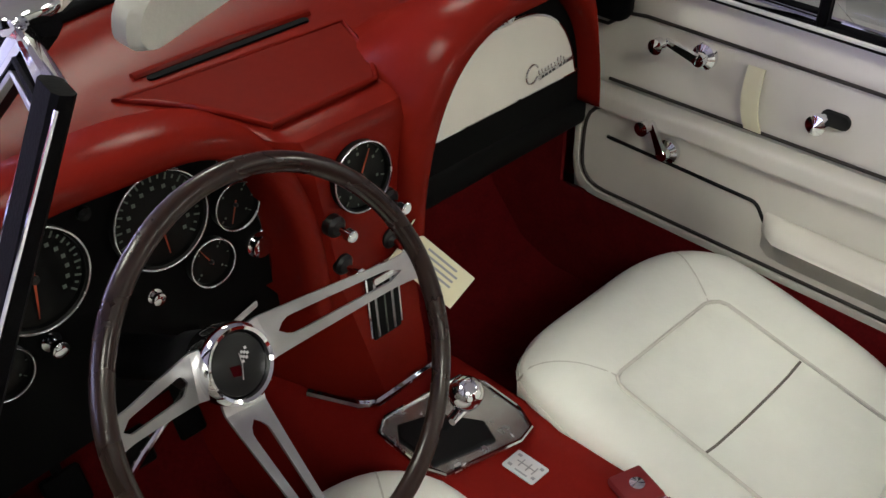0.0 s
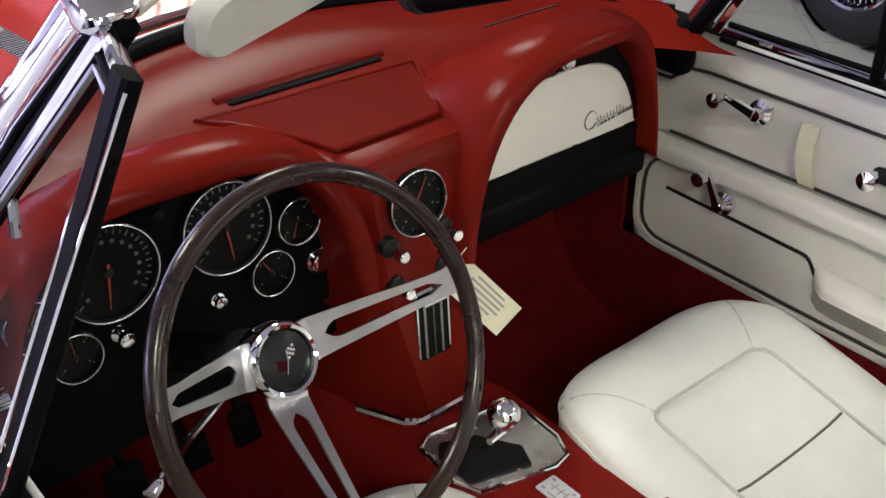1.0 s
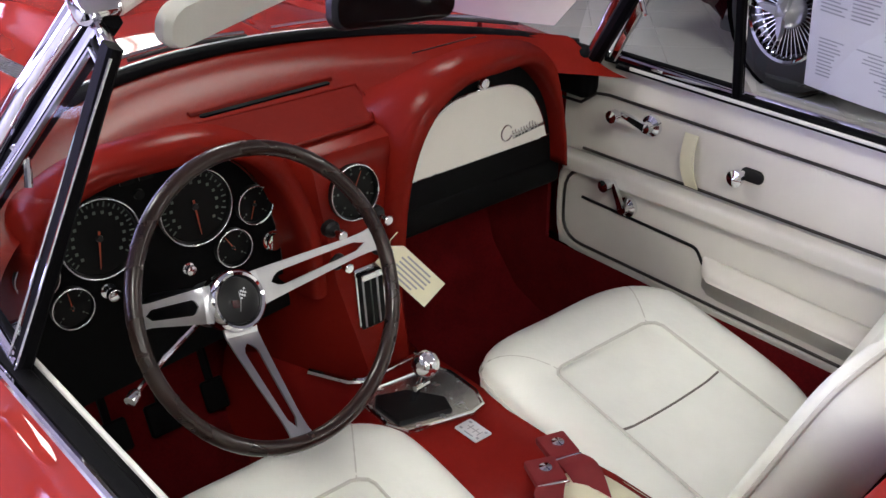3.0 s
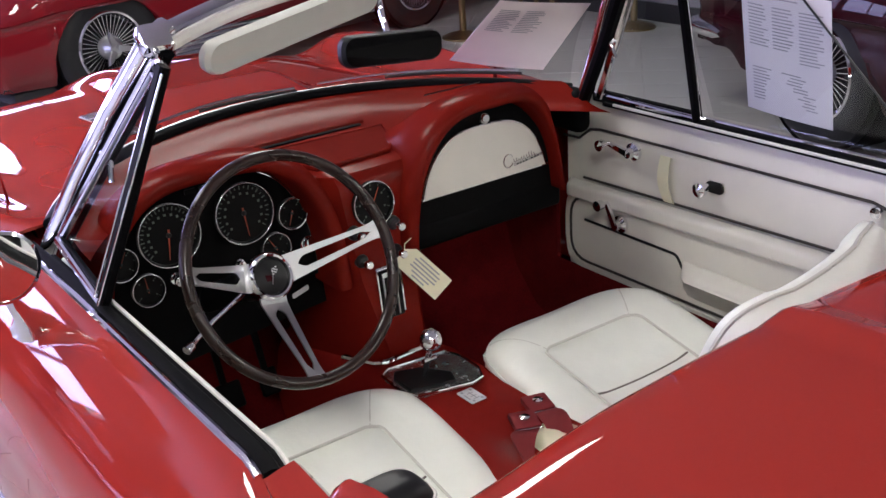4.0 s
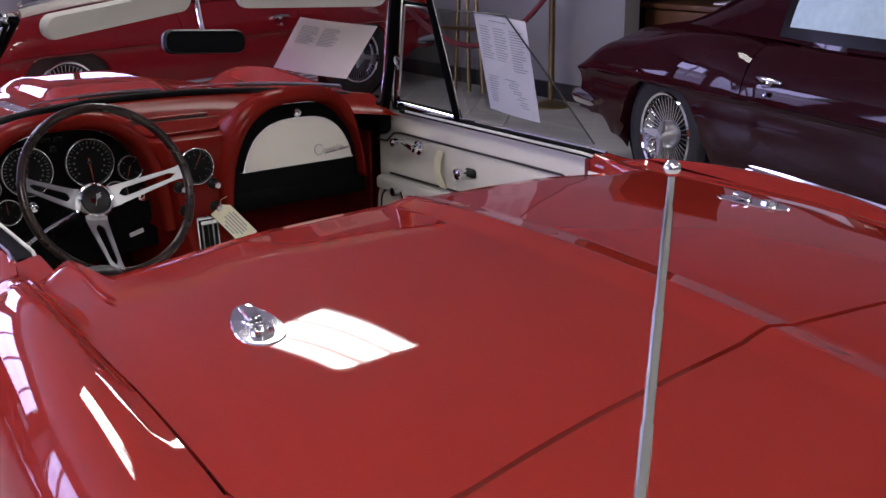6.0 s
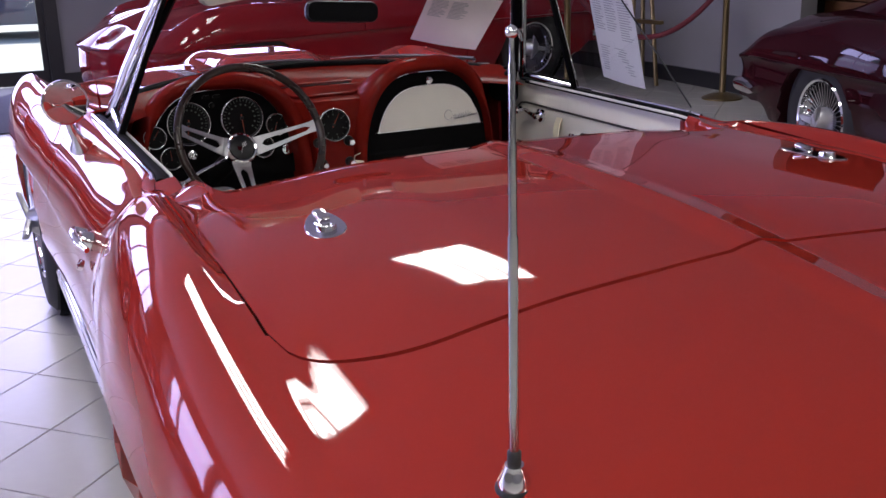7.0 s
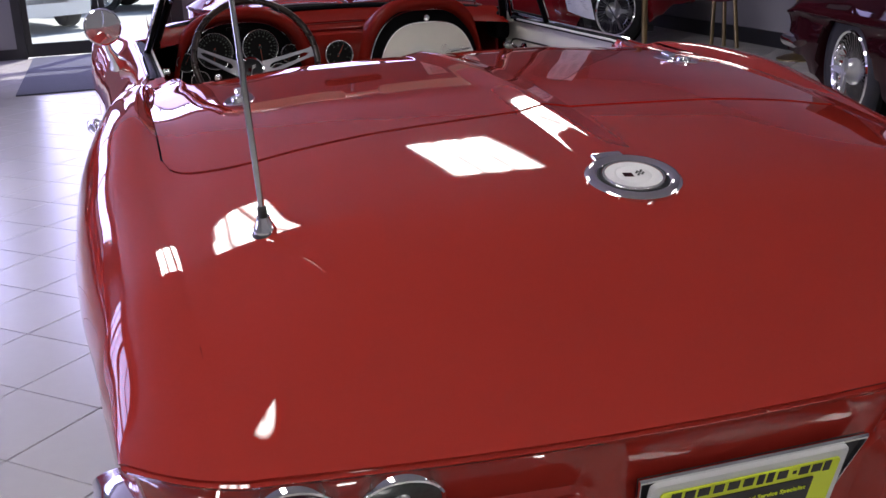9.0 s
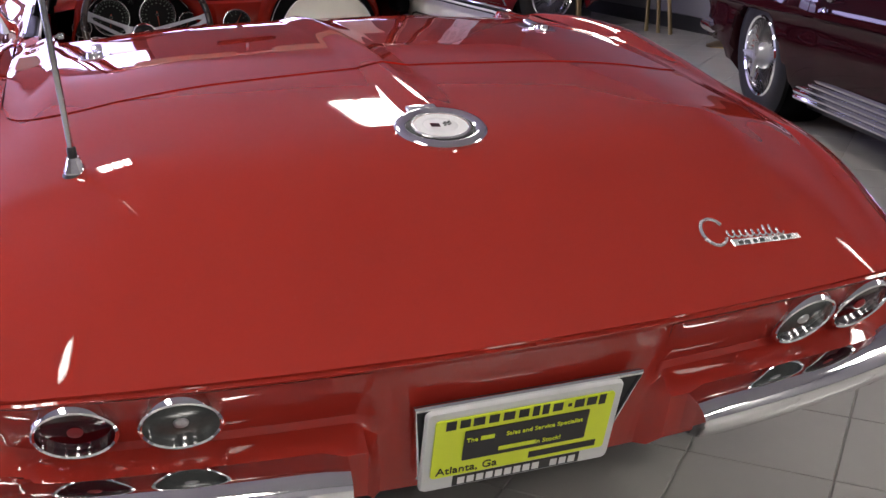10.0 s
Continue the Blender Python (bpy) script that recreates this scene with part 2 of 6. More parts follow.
def basis(origin, right, up):
    """A pose whose x is right and whose y is up; z faces the viewer."""
    x = Vector(right).normalized()
    z = x.cross(Vector(up)).normalized()
    y = z.cross(x)
    m = Matrix((x, y, z)).transposed().to_4x4()
    m.translation = Vector(origin)
    return m


def part(name, shape, material, parent=None, label="", smooth=40, solid=0.0):
    mesh = bpy.data.meshes.new(name)
    mesh.from_pydata([tuple(v) for v in shape[0]], [], shape[1])
    mesh.validate()
    mesh.materials.append(material)
    if smooth:
        mesh.shade_smooth()
        if smooth < 180:
            mesh.set_sharp_from_angle(angle=radians(smooth))
    ob = new(name, mesh)
    if parent is not None:
        ob.parent = parent
    if label:
        ob["label"] = label
    if solid:
        used = {}
        for poly in mesh.polygons:
            for key in poly.edge_keys:
                used[key] = used.get(key, 0) + 1
        for e in mesh.edges:
            if used.get(e.key, 0) == 1:
                e.use_edge_sharp = True
        s = ob.modifiers.new("thickness", "SOLIDIFY")
        s.thickness, s.offset = solid, -1.0
    return ob


def thing(name, label, category, m=None, group="", kind=""):
    ob = tagged(new(name), label, category, group, kind)
    if m is not None:
        ob.matrix_basis = m
    return ob


def lettering(name, body, size, m, material, parent, depth=0.0006):
    curve = bpy.data.curves.new(name, "FONT")
    curve.body, curve.size, curve.extrude, curve.align_x, curve.align_y = body, size, depth, "CENTER", "CENTER"
    temp = bpy.data.objects.new(name, curve)
    mesh = bpy.data.meshes.new_from_object(temp)
    bpy.data.objects.remove(temp)
    mesh.materials.append(material)
    ob = new(name, mesh)
    ob.parent, ob.matrix_basis = parent, m
    return ob


def hermite(xs, ys, x):
    """Smooth curve through (xs, ys), xs rising, with limited slopes."""
    n = len(xs)
    if x <= xs[0]:
        return ys[0]
    if x >= xs[-1]:
        return ys[-1]
    i = 0
    while x > xs[i + 1]:
        i += 1

    def slope(k):
        if k == 0 or k == n - 1:
            a = 0 if k == 0 else n - 2
            return (ys[a + 1] - ys[a]) / (xs[a + 1] - xs[a])
        l, r = (ys[k] - ys[k - 1]) / (xs[k] - xs[k - 1]), (ys[k + 1] - ys[k]) / (xs[k + 1] - xs[k])
        return 0.0 if l * r <= 0 else 2 * l * r / (l + r)

    h = xs[i + 1] - xs[i]
    t = (x - xs[i]) / h
    return ((1 + 2 * t) * (1 - t) ** 2 * ys[i] + t * (1 - t) ** 2 * h * slope(i)
            + t * t * (3 - 2 * t) * ys[i + 1] + t * t * (t - 1) * h * slope(i + 1))


def span(a, b, n):
    return [a + (b - a) * i / n for i in range(n + 1)]


def soften(points, r, closed=True, n=5):
    """A path of (x, y) pairs with its corners rounded off over the length r."""
    pts, out = [Vector(p) for p in points], []
    k = len(pts)
    for i, p in enumerate(pts):
        if not closed and i in (0, k - 1):
            out.append(tuple(p))
            continue
        a, b = pts[i - 1] - p, pts[(i + 1) % k] - p
        a, b = a.normalized() * min(r, a.length * 0.48), b.normalized() * min(r, b.length * 0.48)
        out += [tuple(p + a * (1 - t) ** 2 + b * t ** 2) for t in span(0, 1, n)]
    return out


def strip(points, w, d, normal):
    """A flat bar with chamfered edges along points, its wide face towards normal."""
    pts = [Vector(p) for p in points]
    rows = []
    for i, p in enumerate(pts):
        t = (pts[min(i + 1, len(pts) - 1)] - pts[max(i - 1, 0)]).normalized()
        n = (Vector(normal) - t * t.dot(Vector(normal))).normalized()
        s = t.cross(n)
        u, v, c = w / 2, d / 2, min(w, d) * 0.22
        rows.append([p + s * x + n * y for x, y in ((-u, -v + c), (-u, v - c), (-u + c, v), (u - c, v), (u, v - c), (u, -v + c), (u - c, -v), (-u + c, -v))])
    v, f = grid(rows, close_u=True)
    return v, f + [tuple(range(8))[::-1], tuple((len(rows) - 1) * 8 + j for j in range(8))]


def smooth01(t):
    t = min(1.0, max(0.0, t))
    return t * t * (3 - 2 * t)

# ---- the sports car's body: y ahead from the rear axle, x to its right, z up ----
YS = [-1.06, -0.95, -0.85, -0.75, -0.65, -0.35, -0.1, 0.1, 0.3, 0.5, 0.6, 0.7, 1.3, 1.62, 1.9, 2.2, 2.5, 2.9, 3.2, 3.42]
Z0 = [0.575, 0.666, 0.744, 0.789, 0.8088, 0.8435, 0.861, 0.866, 0.864, 0.853, 0.850, 0.86, 0.86, 0.86, 0.857, 0.852, 0.842, 0.79, 0.71, 0.58]
Z3 = [0.574, 0.664, 0.741, 0.7855, 0.8052, 0.8395, 0.856, 0.860, 0.859, 0.850, 0.848, 0.85, 0.85, 0.85, 0.848, 0.846, 0.836, 0.770, 0.68, 0.57]
Z5 = [0.573, 0.655, 0.7255, 0.7690, 0.7905, 0.8260, 0.843, 0.847, 0.8445, 0.837, 0.844, 0.84, 0.84, 0.838, 0.829, 0.812, 0.800, 0.765, 0.68, 0.57]
Z6 = [0.572, 0.643, 0.694, 0.731, 0.7600, 0.802, 0.827, 0.836, 0.834, 0.829, 0.836, 0.838, 0.838, 0.835, 0.807, 0.782, 0.770, 0.750, 0.69, 0.565]
ZV = [0.571, 0.630, 0.677, 0.712, 0.739, 0.774, 0.804, 0.817, 0.818, 0.812, 0.822, 0.834, 0.834, 0.8315, 0.822, 0.806, 0.803, 0.775, 0.70, 0.5625]
XP = [0.66, 0.68, 0.69, 0.697, 0.70, 0.72, 0.728, 0.725, 0.715, 0.70, 0.685, 0.668, 0.668, 0.672, 0.70, 0.735, 0.745, 0.725, 0.69, 0.64]
ZP = [0.570, 0.627, 0.674, 0.706, 0.729, 0.764, 0.808, 0.838, 0.845, 0.836, 0.820, 0.830, 0.830, 0.828, 0.822, 0.826, 0.835, 0.80, 0.71, 0.56]
XW = [0.804, 0.809, 0.814, 0.822, 0.829, 0.852, 0.862, 0.862, 0.852, 0.833, 0.822, 0.812, 0.804, 0.807, 0.814, 0.828, 0.838, 0.832, 0.802, 0.748]
ZW = [0.565, 0.572, 0.578, 0.584, 0.588, 0.595, 0.60, 0.60, 0.60, 0.60, 0.60, 0.60, 0.60, 0.60, 0.60, 0.60, 0.60, 0.59, 0.57, 0.55]
BEND = [1.0, 1.05, 1.1, 1.15, 1.2, 1.25, 1.3, 1.3, 1.3, 1.3, 1.35, 1.4, 1.4, 1.35, 1.2, 1.0, 1.0, 1.0, 1.0, 1.0]
TAIL, NOSE, LID = YS[0], YS[-1], 0.688


def warp(a, s):
    back = 0.066 * (a / 0.66) ** 2 * smooth01((-0.35 - s) / 0.71)
    front = 0.28 * (a / 0.74) ** 2 * smooth01((s - 2.7) / 0.72)
    corner = 0.075 * (max(0.0, a - 0.650) / 0.15) ** 2 * smooth01((-0.68 - s) / 0.38)
    return s + back + corner - front


def inner(s, x):
    """A point of the upper skin between the centre line and the wing's ridge."""
    a = abs(x)
    xp = hermite(YS, XP, s)
    top = max(xp, 0.64)
    knots = [-0.3, 0.0, 0.3, 0.48, 0.60, 0.18 + 0.70 * top, top, top + 0.05]
    zs = [hermite(YS, k, s) for k in (Z3, Z0, Z3, Z5, Z6, ZV, ZP, ZP)]
    z = hermite(knots, zs, a)
    if s < 0.5 and a > xp:
        xw, zw, p = (hermite(YS, k, s) for k in (XW, ZW, BEND))
        z = zw + (zs[-1] - zw) * max(0.0, 1 - ((a - xp) / (xw - xp)) ** 2) ** (p / 2)
    if s > 1.7:
        z += 0.040 * smooth01((0.21 - a) / 0.07) * smooth01((s - 1.97) / 0.22) * smooth01((3.1 - s) / 0.5)
    if s < -0.5:
        # a faint crease across the tail's shoulders
        z += 0.0046 * max(0.0, 1 - math.sqrt(((s + 0.69) / 0.12) ** 2 + 0.01)) ** 2 * smooth01((a - 0.38) / 0.1) * smooth01((0.70 - a) / 0.06)
    if s < 0.6:
        z += 0.009 * max(0.0, 1 - a / 0.05) * smooth01((s + 0.74) / 0.2)
    return Vector((x, warp(a, s), z))


def outer(s, deg, side):
    """A point between the ridge (0 degrees) and the waist crease (90)."""
    xp, zp, xw, zw, p = (hermite(YS, k, s) for k in (XP, ZP, XW, ZW, BEND))
    t = radians(deg)
    u = math.sin(t)
    x = xp + (xw - xp) * u
    z = zw + (zp - zw) * max(0.0, math.cos(t)) ** p
    # beside the doors the shoulder falls away in a rolled edge and a long even slope
    w = xw - xp
    slope = zp - w * (0.55 * u + 0.45 * u * u) - max(0.0, zp - zw - w) * (1 - math.sqrt(max(0.0, 1 - u ** 8)))
    beside = smooth01((s - 0.45) / 0.5) * smooth01((2.0 - s) / 0.35)
    return Vector((side * x, warp(x, s), z + (0.5 * (slope - z) - 0.012 * smooth01((u - 0.10) / 0.28) * math.sqrt(max(0.0, 1 - u))) * beside))


def lid_rear(x):
    a = abs(x)
    y = -0.325 - 0.10 * max(0.0, a - 0.03)
    r = 0.20
    d = a - (LID - r)
    return y + (r - math.sqrt(max(0.0, r * r - d * d)) if d > 0 else 0.0)


def lid_front(x):
    a = abs(x)
    return 0.485 - 0.03 * (a / 0.6) ** 2 + 0.125 * smooth01((a - 0.580) / 0.032) - 0.45 * max(0.0, a - 0.615)


def cowl(x):
    a = abs(x)
    return 1.95 - 0.25 * (a / 0.55) ** 2 - 0.06 * (a / 0.6) ** 8


def half_path():
    """The waist's line from the nose round one side to the tail, with the tail's weight."""
    pts = [(inner(NOSE, x), 0.0) for x in span(0, 0.63, 8)] + [(outer(NOSE, d, 1), 0.0) for d in span(0, 80, 6)]
    pts += [(outer(s, 90, 1), 0.22 * smooth01((-0.80 - s) / 0.2)) for s in span(NOSE, TAIL, 110)]
    tail_end = [outer(TAIL, d, 1) for d in span(84, 0, 12)]
    pts += [(p, 1.0 - 0.78 * smooth01((p.x - 0.672) / 0.11)) for p in tail_end] + [(inner(TAIL, x), 1.0) for x in span(0.64, 0, 48)]
    return pts


SIDE = [(0, 0), (0.004, -0.006), (0.012, -0.015), (0.016, -0.03), (0.017, -0.06), (0.014, -0.10), (0.010, -0.15), (0.016, -0.24), (0.04, -0.33), (0.09, -0.40)]
REAR = [(0, 0), (0.005, -0.006), (0.016, -0.010), (0.036, -0.052), (0.066, -0.097), (0.060, -0.112), (0.050, -0.117), (0.022, -0.138), (0.040, -0.21), (0.14, -0.30)]
PLATE = [(0, 0), (0.004, -0.006), (0.010, -0.012), (0.026, -0.05), (0.042, -0.09), (0.048, -0.11), (0.054, -0.13), (0.062, -0.16), (0.085, -0.25), (0.14, -0.30)]


def arch(y):
    best = 0.0
    for axle in (0.0, 2.489):
        d = abs(y - axle)
        if d < 0.37:
            best = max(best, 0.30 + 0.95 * math.sqrt(0.37 ** 2 - d * d) - 0.02)
    return min(best, 0.585)


def lower_skin():
    pts = half_path()
    out = []
    for side in (1, -1):
        rows = []
        for i, (p, w) in enumerate(pts):
            a, b = pts[max(0, i - 1)][0], pts[min(len(pts) - 1, i + 1)][0]
            d = (b - a).to_2d().normalized() if (b - a).length > 1e-6 else Vector((0, -1))
            n = Vector((d.y, -d.x))
            if p.x < 1e-4:
                n = Vector((0, 1 if p.y < 0 else -1))
            row = []
            mid = w * smooth01((0.245 - abs(p.x)) / 0.035) if p.y < 0 else 0.0
            for (si, sz), (ri, rz), (pi, pz) in zip(SIDE, REAR, PLATE):
                ri, rz = ri + (pi - ri) * mid, rz + (pz - rz) * mid
                k, z = si + (ri - si) * w, p.z + sz + (rz - sz) * w
                q = Vector((side * (p.x + n.x * k), p.y + n.y * k, max(z, arch(p.y) if w < 0.5 else 0, 0.19 + 0.15 * smooth01((-0.36 - p.y) / 0.3))))
                q.z = min(q.z, p.z)
                row.append(q)
            rows.append(row)
        out.append(grid(rows, flip=side < 0))
    return join(*out)


def body_panels(car, paint, lid_parts=True):
    """The painted skin, panel by panel, with open joints between the panels."""
    xs = span(-LID, LID, 160)
    rows = []
    for i in range(29):
        rows.append([inner(f - (f - r) * i / 28, x) for x, f, r in ((x, lid_front(x), lid_rear(x)) for x in xs)])
    lip = [[p + Vector((0, 0.010, -0.006)) for p in rows[0]], [p + Vector((0, 0.012, -0.045)) for p in rows[0]]]
    part("deck_lid", grid(lip[::-1] + rows), paint, car, solid=0.008)
    rows = []
    gap = 0.0055
    corner = lid_rear(LID) - gap
    steps = [(i / 40) ** 0.9 for i in range(41)]
    for t in steps:
        rows.append([inner(f + (TAIL - f) * t, x) for x, f in ((x, lid_rear(x) - gap) for x in xs)])
    quarters = [grid(rows)]
    for side in (1, -1):
        rows = []
        for s in span(0.595, corner + 0.004, 36) + [corner + (TAIL - corner) * t for t in steps]:
            xp, xw = hermite(YS, XP, s), hermite(YS, XW, s)
            x0 = LID + 0.0045 * smooth01((s - corner) / 0.004)
            if xp > x0 + 0.002:
                row = [inner(s, side * x) for x in span(x0, xp, 3)]
                a0 = 6
            else:
                a0 = math.degrees(math.asin(max(0.0, (x0 - xp) / (xw - xp))))
                row = [outer(s, d, side) for d in span(a0, a0 + 3, 3)]
                a0 += 6
            row += [outer(s, d, side) for d in span(a0, 90, 15)]
            rows.append(row)
        quarters.append(grid(rows, flip=side < 0))
    # Black strip added below the joint to give it the gap's shade.
    gap_path = [inner(s, -LID - 0.002) for s in span(0.50, corner, 12)] + [inner(lid_rear(x) - gap / 2, x) for x in xs[1:-1]] + [inner(s, LID + 0.002) for s in span(corner, 0.50, 12)]
    part("lid_gutter", tube([p + Vector((0, 0, -0.021)) for p in gap_path], 0.011, 8), SEAL, car, "black strip under the lid's edge that darkens the gap")
    part("rear_body", weld(join(*quarters)), paint, car, solid=0.006)
    for side in (-1, 1):
        rows = []
        for k in span(0, 1, 8):
            s0 = 0.655 - 0.09 * k
            x1 = LID + 0.002 if s0 < 0.60 else hermite(YS, XP, s0)
            row = [inner(0.655 + (lid_front(x) + 0.008 - 0.655) * k, side * x) for x in span(0.636, x1, 8)]
            rows.append([row[0] + Vector((-side * 0.006, 0, -0.05)), row[0] + Vector((-side * 0.006, 0, -0.008))] + row)
        lip = [[p + Vector((0, 0.006, -0.05)) for p in rows[0]], [p + Vector((0, 0.006, -0.008)) for p in rows[0]]]
        part("body_corner", grid(lip + rows, flip=side < 0), paint, car, solid=0.004)
    part("lower_body", lower_skin(), paint, car, solid=0.006)
    for side in (-1, 1):
        rows = [[outer(s, d, side) for d in span(0, 15, 6) + span(19, 90, 15)] for s in span(1.615, 0.602, 40)]
        part("door", grid(rows, flip=side < 0), paint, car, solid=0.006)
    rows = []
    for i in range(46):
        row = []
        for x in span(-0.60, 0.60, 60):
            f = cowl(x) - 0.005
            s = NOSE + (f - NOSE) * i / 45
            row.append(inner(s, x))
        rows.append(row)
    front = [grid(rows)]
    for side in (1, -1):
        rows = []
        for s in span(NOSE, 1.622, 60):
            xp = hermite(YS, XP, s)
            rows.append([inner(s, side * x) for x in span(0.60, xp, 6)] + [outer(s, d, side) for d in span(6, 90, 15)])
        front.append(grid(rows, flip=side < 0))
    part("front_body", join(*front), paint, car, solid=0.006)


def wheel(car, x, y, side):
    """A tyre, a finned cast wheel and a winged knock-off nut."""
    m = Matrix.Translation((side * x, y, 0.335)) @ pose(0, 0, 0, 0, 90 * side, 0)
    root = new("wheel")
    root.parent, root.matrix_basis = car, m
    prof = [(0.20, -0.09), (0.26, -0.098), (0.305, -0.092), (0.330, -0.07), (0.335, 0.0), (0.330, 0.07), (0.305, 0.092), (0.26, 0.098), (0.212, 0.086), (0.205, 0.05)]
    part("tyre", lathe(prof, 40), TYRE, root)
    part("rim", lathe([(0.212, 0.02), (0.214, 0.086), (0.206, 0.094), (0.196, 0.088), (0.190, 0.05), (0.17, 0.03), (0.06, 0.03)], 40), CHROME, root)
    first = None
    for i in range(40):
        turn = pose(0, 0, 0, 0, 0, i * 9) @ pose(0.128, 0, 0.052, 0, -6, 0)
        if first is None:
            first = part("fin", rbox(0.12, 0.0045, 0.03, 0, 1), CHROME, root, smooth=0)
            first.matrix_basis = turn
        else:
            f = new("fin", first.data)
            f.parent, f.matrix_basis = root, turn
    # Black ring added behind the fins so the gaps between them read dark.
    part("brake_drum", lathe([(0.185, 0.030), (0.184, 0.036), (0.06, 0.036)], 40), BLACK, root)
    part("hub", lathe([(0.07, 0.02), (0.068, 0.075), (0.05, 0.095), (0.036, 0.118), (0.0, 0.125)], 24), STEEL, root)
    wing = []
    for i in range(3):
        wing.append(xf(slab([(0.02, -0.020), (0.085, -0.013), (0.115, 0.0), (0.085, 0.016), (0.02, 0.020)], 0.018, 0.004), pose(0, 0, 0, 0, 0, 20 + i * 120) @ pose(0, 0, 0.100, 0, -14, 0)))
    part("spinner", join(*wing), STEEL, root)
    return root


def rear_lamp(car, x, lens):
    """A round lamp set in the tail's slanting panel."""
    y = warp(abs(x), TAIL) + 0.032
    m = basis((x, y - 0.004, 0.518), (1, 0.20 * x, 0), (0, -0.60, 1.0))
    root = new("tail_lamp")
    root.parent, root.matrix_basis = car, m
    ring = [(0.0530, -0.014), (0.0555, -0.002), (0.0560, 0.008), (0.0545, 0.0135), (0.0520, 0.0150), (0.0495, 0.0130), (0.0480, 0.0020)]
    part("bezel", lathe(ring, 40), CHROME, root)
    cup = part("lens", lathe([(0.0490, 0.003), (0.040, 0.0048), (0.028, 0.0060), (0.018, 0.0066), (0.013, 0.0068), (0, 0.0070)], 40), lens, root)
    part("lens_boss", lathe([(0.0105, 0.006), (0.0095, 0.0095), (0.006, 0.0115), (0.0, 0.0120)], 20), WEB if lens is LENS_RED else STEEL, cup)


def bumper_blade(car, side):
    """One rear quarter bumper, from beside the number plate round the corner."""
    pts = []
    for i, x in enumerate(span(0.268, 0.78, 15)):
        pts.append((side * x, TAIL + 0.10 * (x / 0.66) ** 2 - 0.035 + 0.02 * (1 - i / 14), 0.405))
    for s in span(-0.86, -0.62, 6):
        pts.append((side * (hermite(YS, XW, s) + 0.012), s, 0.41))
    part("bumper", bumper_shape(pts, 0.040), CHROME, car)


def bumper_shape(pts, half):
    prof = [(0.060, -1.0), (0.020, -1.0), (-0.002, -0.82), (-0.014, -0.45), (-0.020, -0.1), (-0.019, 0.2), (-0.013, 0.48), (-0.002, 0.70), (0.014, 0.86), (0.034, 0.97), (0.056, 1.06), (0.080, 1.14), (0.086, 1.10)]
    rows = []
    for i, p in enumerate(pts):
        p = Vector(p)
        d = (Vector(pts[min(i + 1, len(pts) - 1)]) - Vector(pts[max(i - 1, 0)])).normalized()
        n = d.cross(Vector((0, 0, 1)))
        if n.dot(Vector((p.x, p.y, 0))) < 0:
            n = -n
        h = half * min(1.0, 0.88 + 0.12 * i, 0.5 + 0.25 * (len(pts) - 1 - i))
        rows.append([p - n * o + Vector((0, 0, h * k)) for o, k in prof])
    v, f = grid(rows, close_u=True)
    n = len(prof)
    return v, f + [tuple(range(n)), tuple((len(rows) - 1) * n + j for j in range(n))]


def rolling_gear(car):
    for y in (0.0, 2.489):
        for side in (-1, 1):
            wheel(car, 0.715, y, side)
            m = Matrix.Translation((side * 0.66, y, 0.36)) @ pose(0, 0, 0, 0, 90 * side, 0)
            part("wheel_well", xf(lathe([(0.0, -0.17), (0.35, -0.17), (0.375, -0.12), (0.375, 0.12)], 32), m), SEAL, car, "black wheel well")
    part("underbody", xf(rbox(1.3, 3.6, 0.07, 0.02, 2), pose(0, 1.25, 0.135)), DARK, car)

# ---- the red convertible ----
car = thing("convertible_car", "glossy red classic convertible with white seats and red carpet, top down", "car")
body_panels(car, RED)
rolling_gear(car)
for x, lens in ((-0.608, LENS_RED), (-0.477, LENS_CLEAR), (0.487, LENS_CLEAR), (0.612, LENS_RED)):
    rear_lamp(car, x, lens)
for side in (-1, 1):
    bumper_blade(car, side)

# cabin tub
floor_rows = [[(x, y, z) for x, z in ((-0.62, 0.40), (-0.60, 0.22), (-0.55, 0.19), (-0.12, 0.19), (0.12, 0.19), (0.55, 0.19), (0.60, 0.22), (0.62, 0.40))] for y in span(0.45, 1.62, 8)]
floor_rows += [[(x, 1.62 + d, z + k) for x, z in ((-0.62, 0.40), (-0.60, 0.22), (-0.55, 0.19), (-0.12, 0.19), (0.12, 0.19), (0.55, 0.19), (0.60, 0.22), (0.62, 0.40))] for d, k in ((0.08, 0.03), (0.16, 0.12), (0.22, 0.3), (0.24, 0.5))]
part("carpet", grid(floor_rows), CARPET, car)
for side in (-1, 1):
    part("kick_panel", grid([[(side * 0.618, y, z) for z in span(0.2, 0.80, 4)] for y in span(1.632, 1.92, 4)], flip=side < 0), CARPET, car, solid=0.01)
part("bulkhead", grid([[(x, 0.47, z) for z in span(0.18, 0.80, 4)] for x in span(-0.64, 0.64, 6)]), CARPET, car)
part("rear_shelf", grid([[(x, y, 0.50) for y in span(0.46, 0.64, 3)] for x in span(-0.6, 0.6, 6)]), CARPET, car)
tunnel = [[(-0.17, y, 0.19), (-0.135, y, 0.36), (-0.115, y, 0.405 - k), (-0.09, y, 0.418 - k), (0.0, y, 0.420 - k), (0.09, y, 0.418 - k), (0.115, y, 0.405 - k), (0.135, y, 0.36), (0.17, y, 0.19)] for y, k in ((y, 0.008 * smooth01((y - 1.425) / 0.03)) for y in span(0.50, 1.75, 50))]
part("console", grid(tunnel), TUNNEL, car, "red vinyl covered centre tunnel")


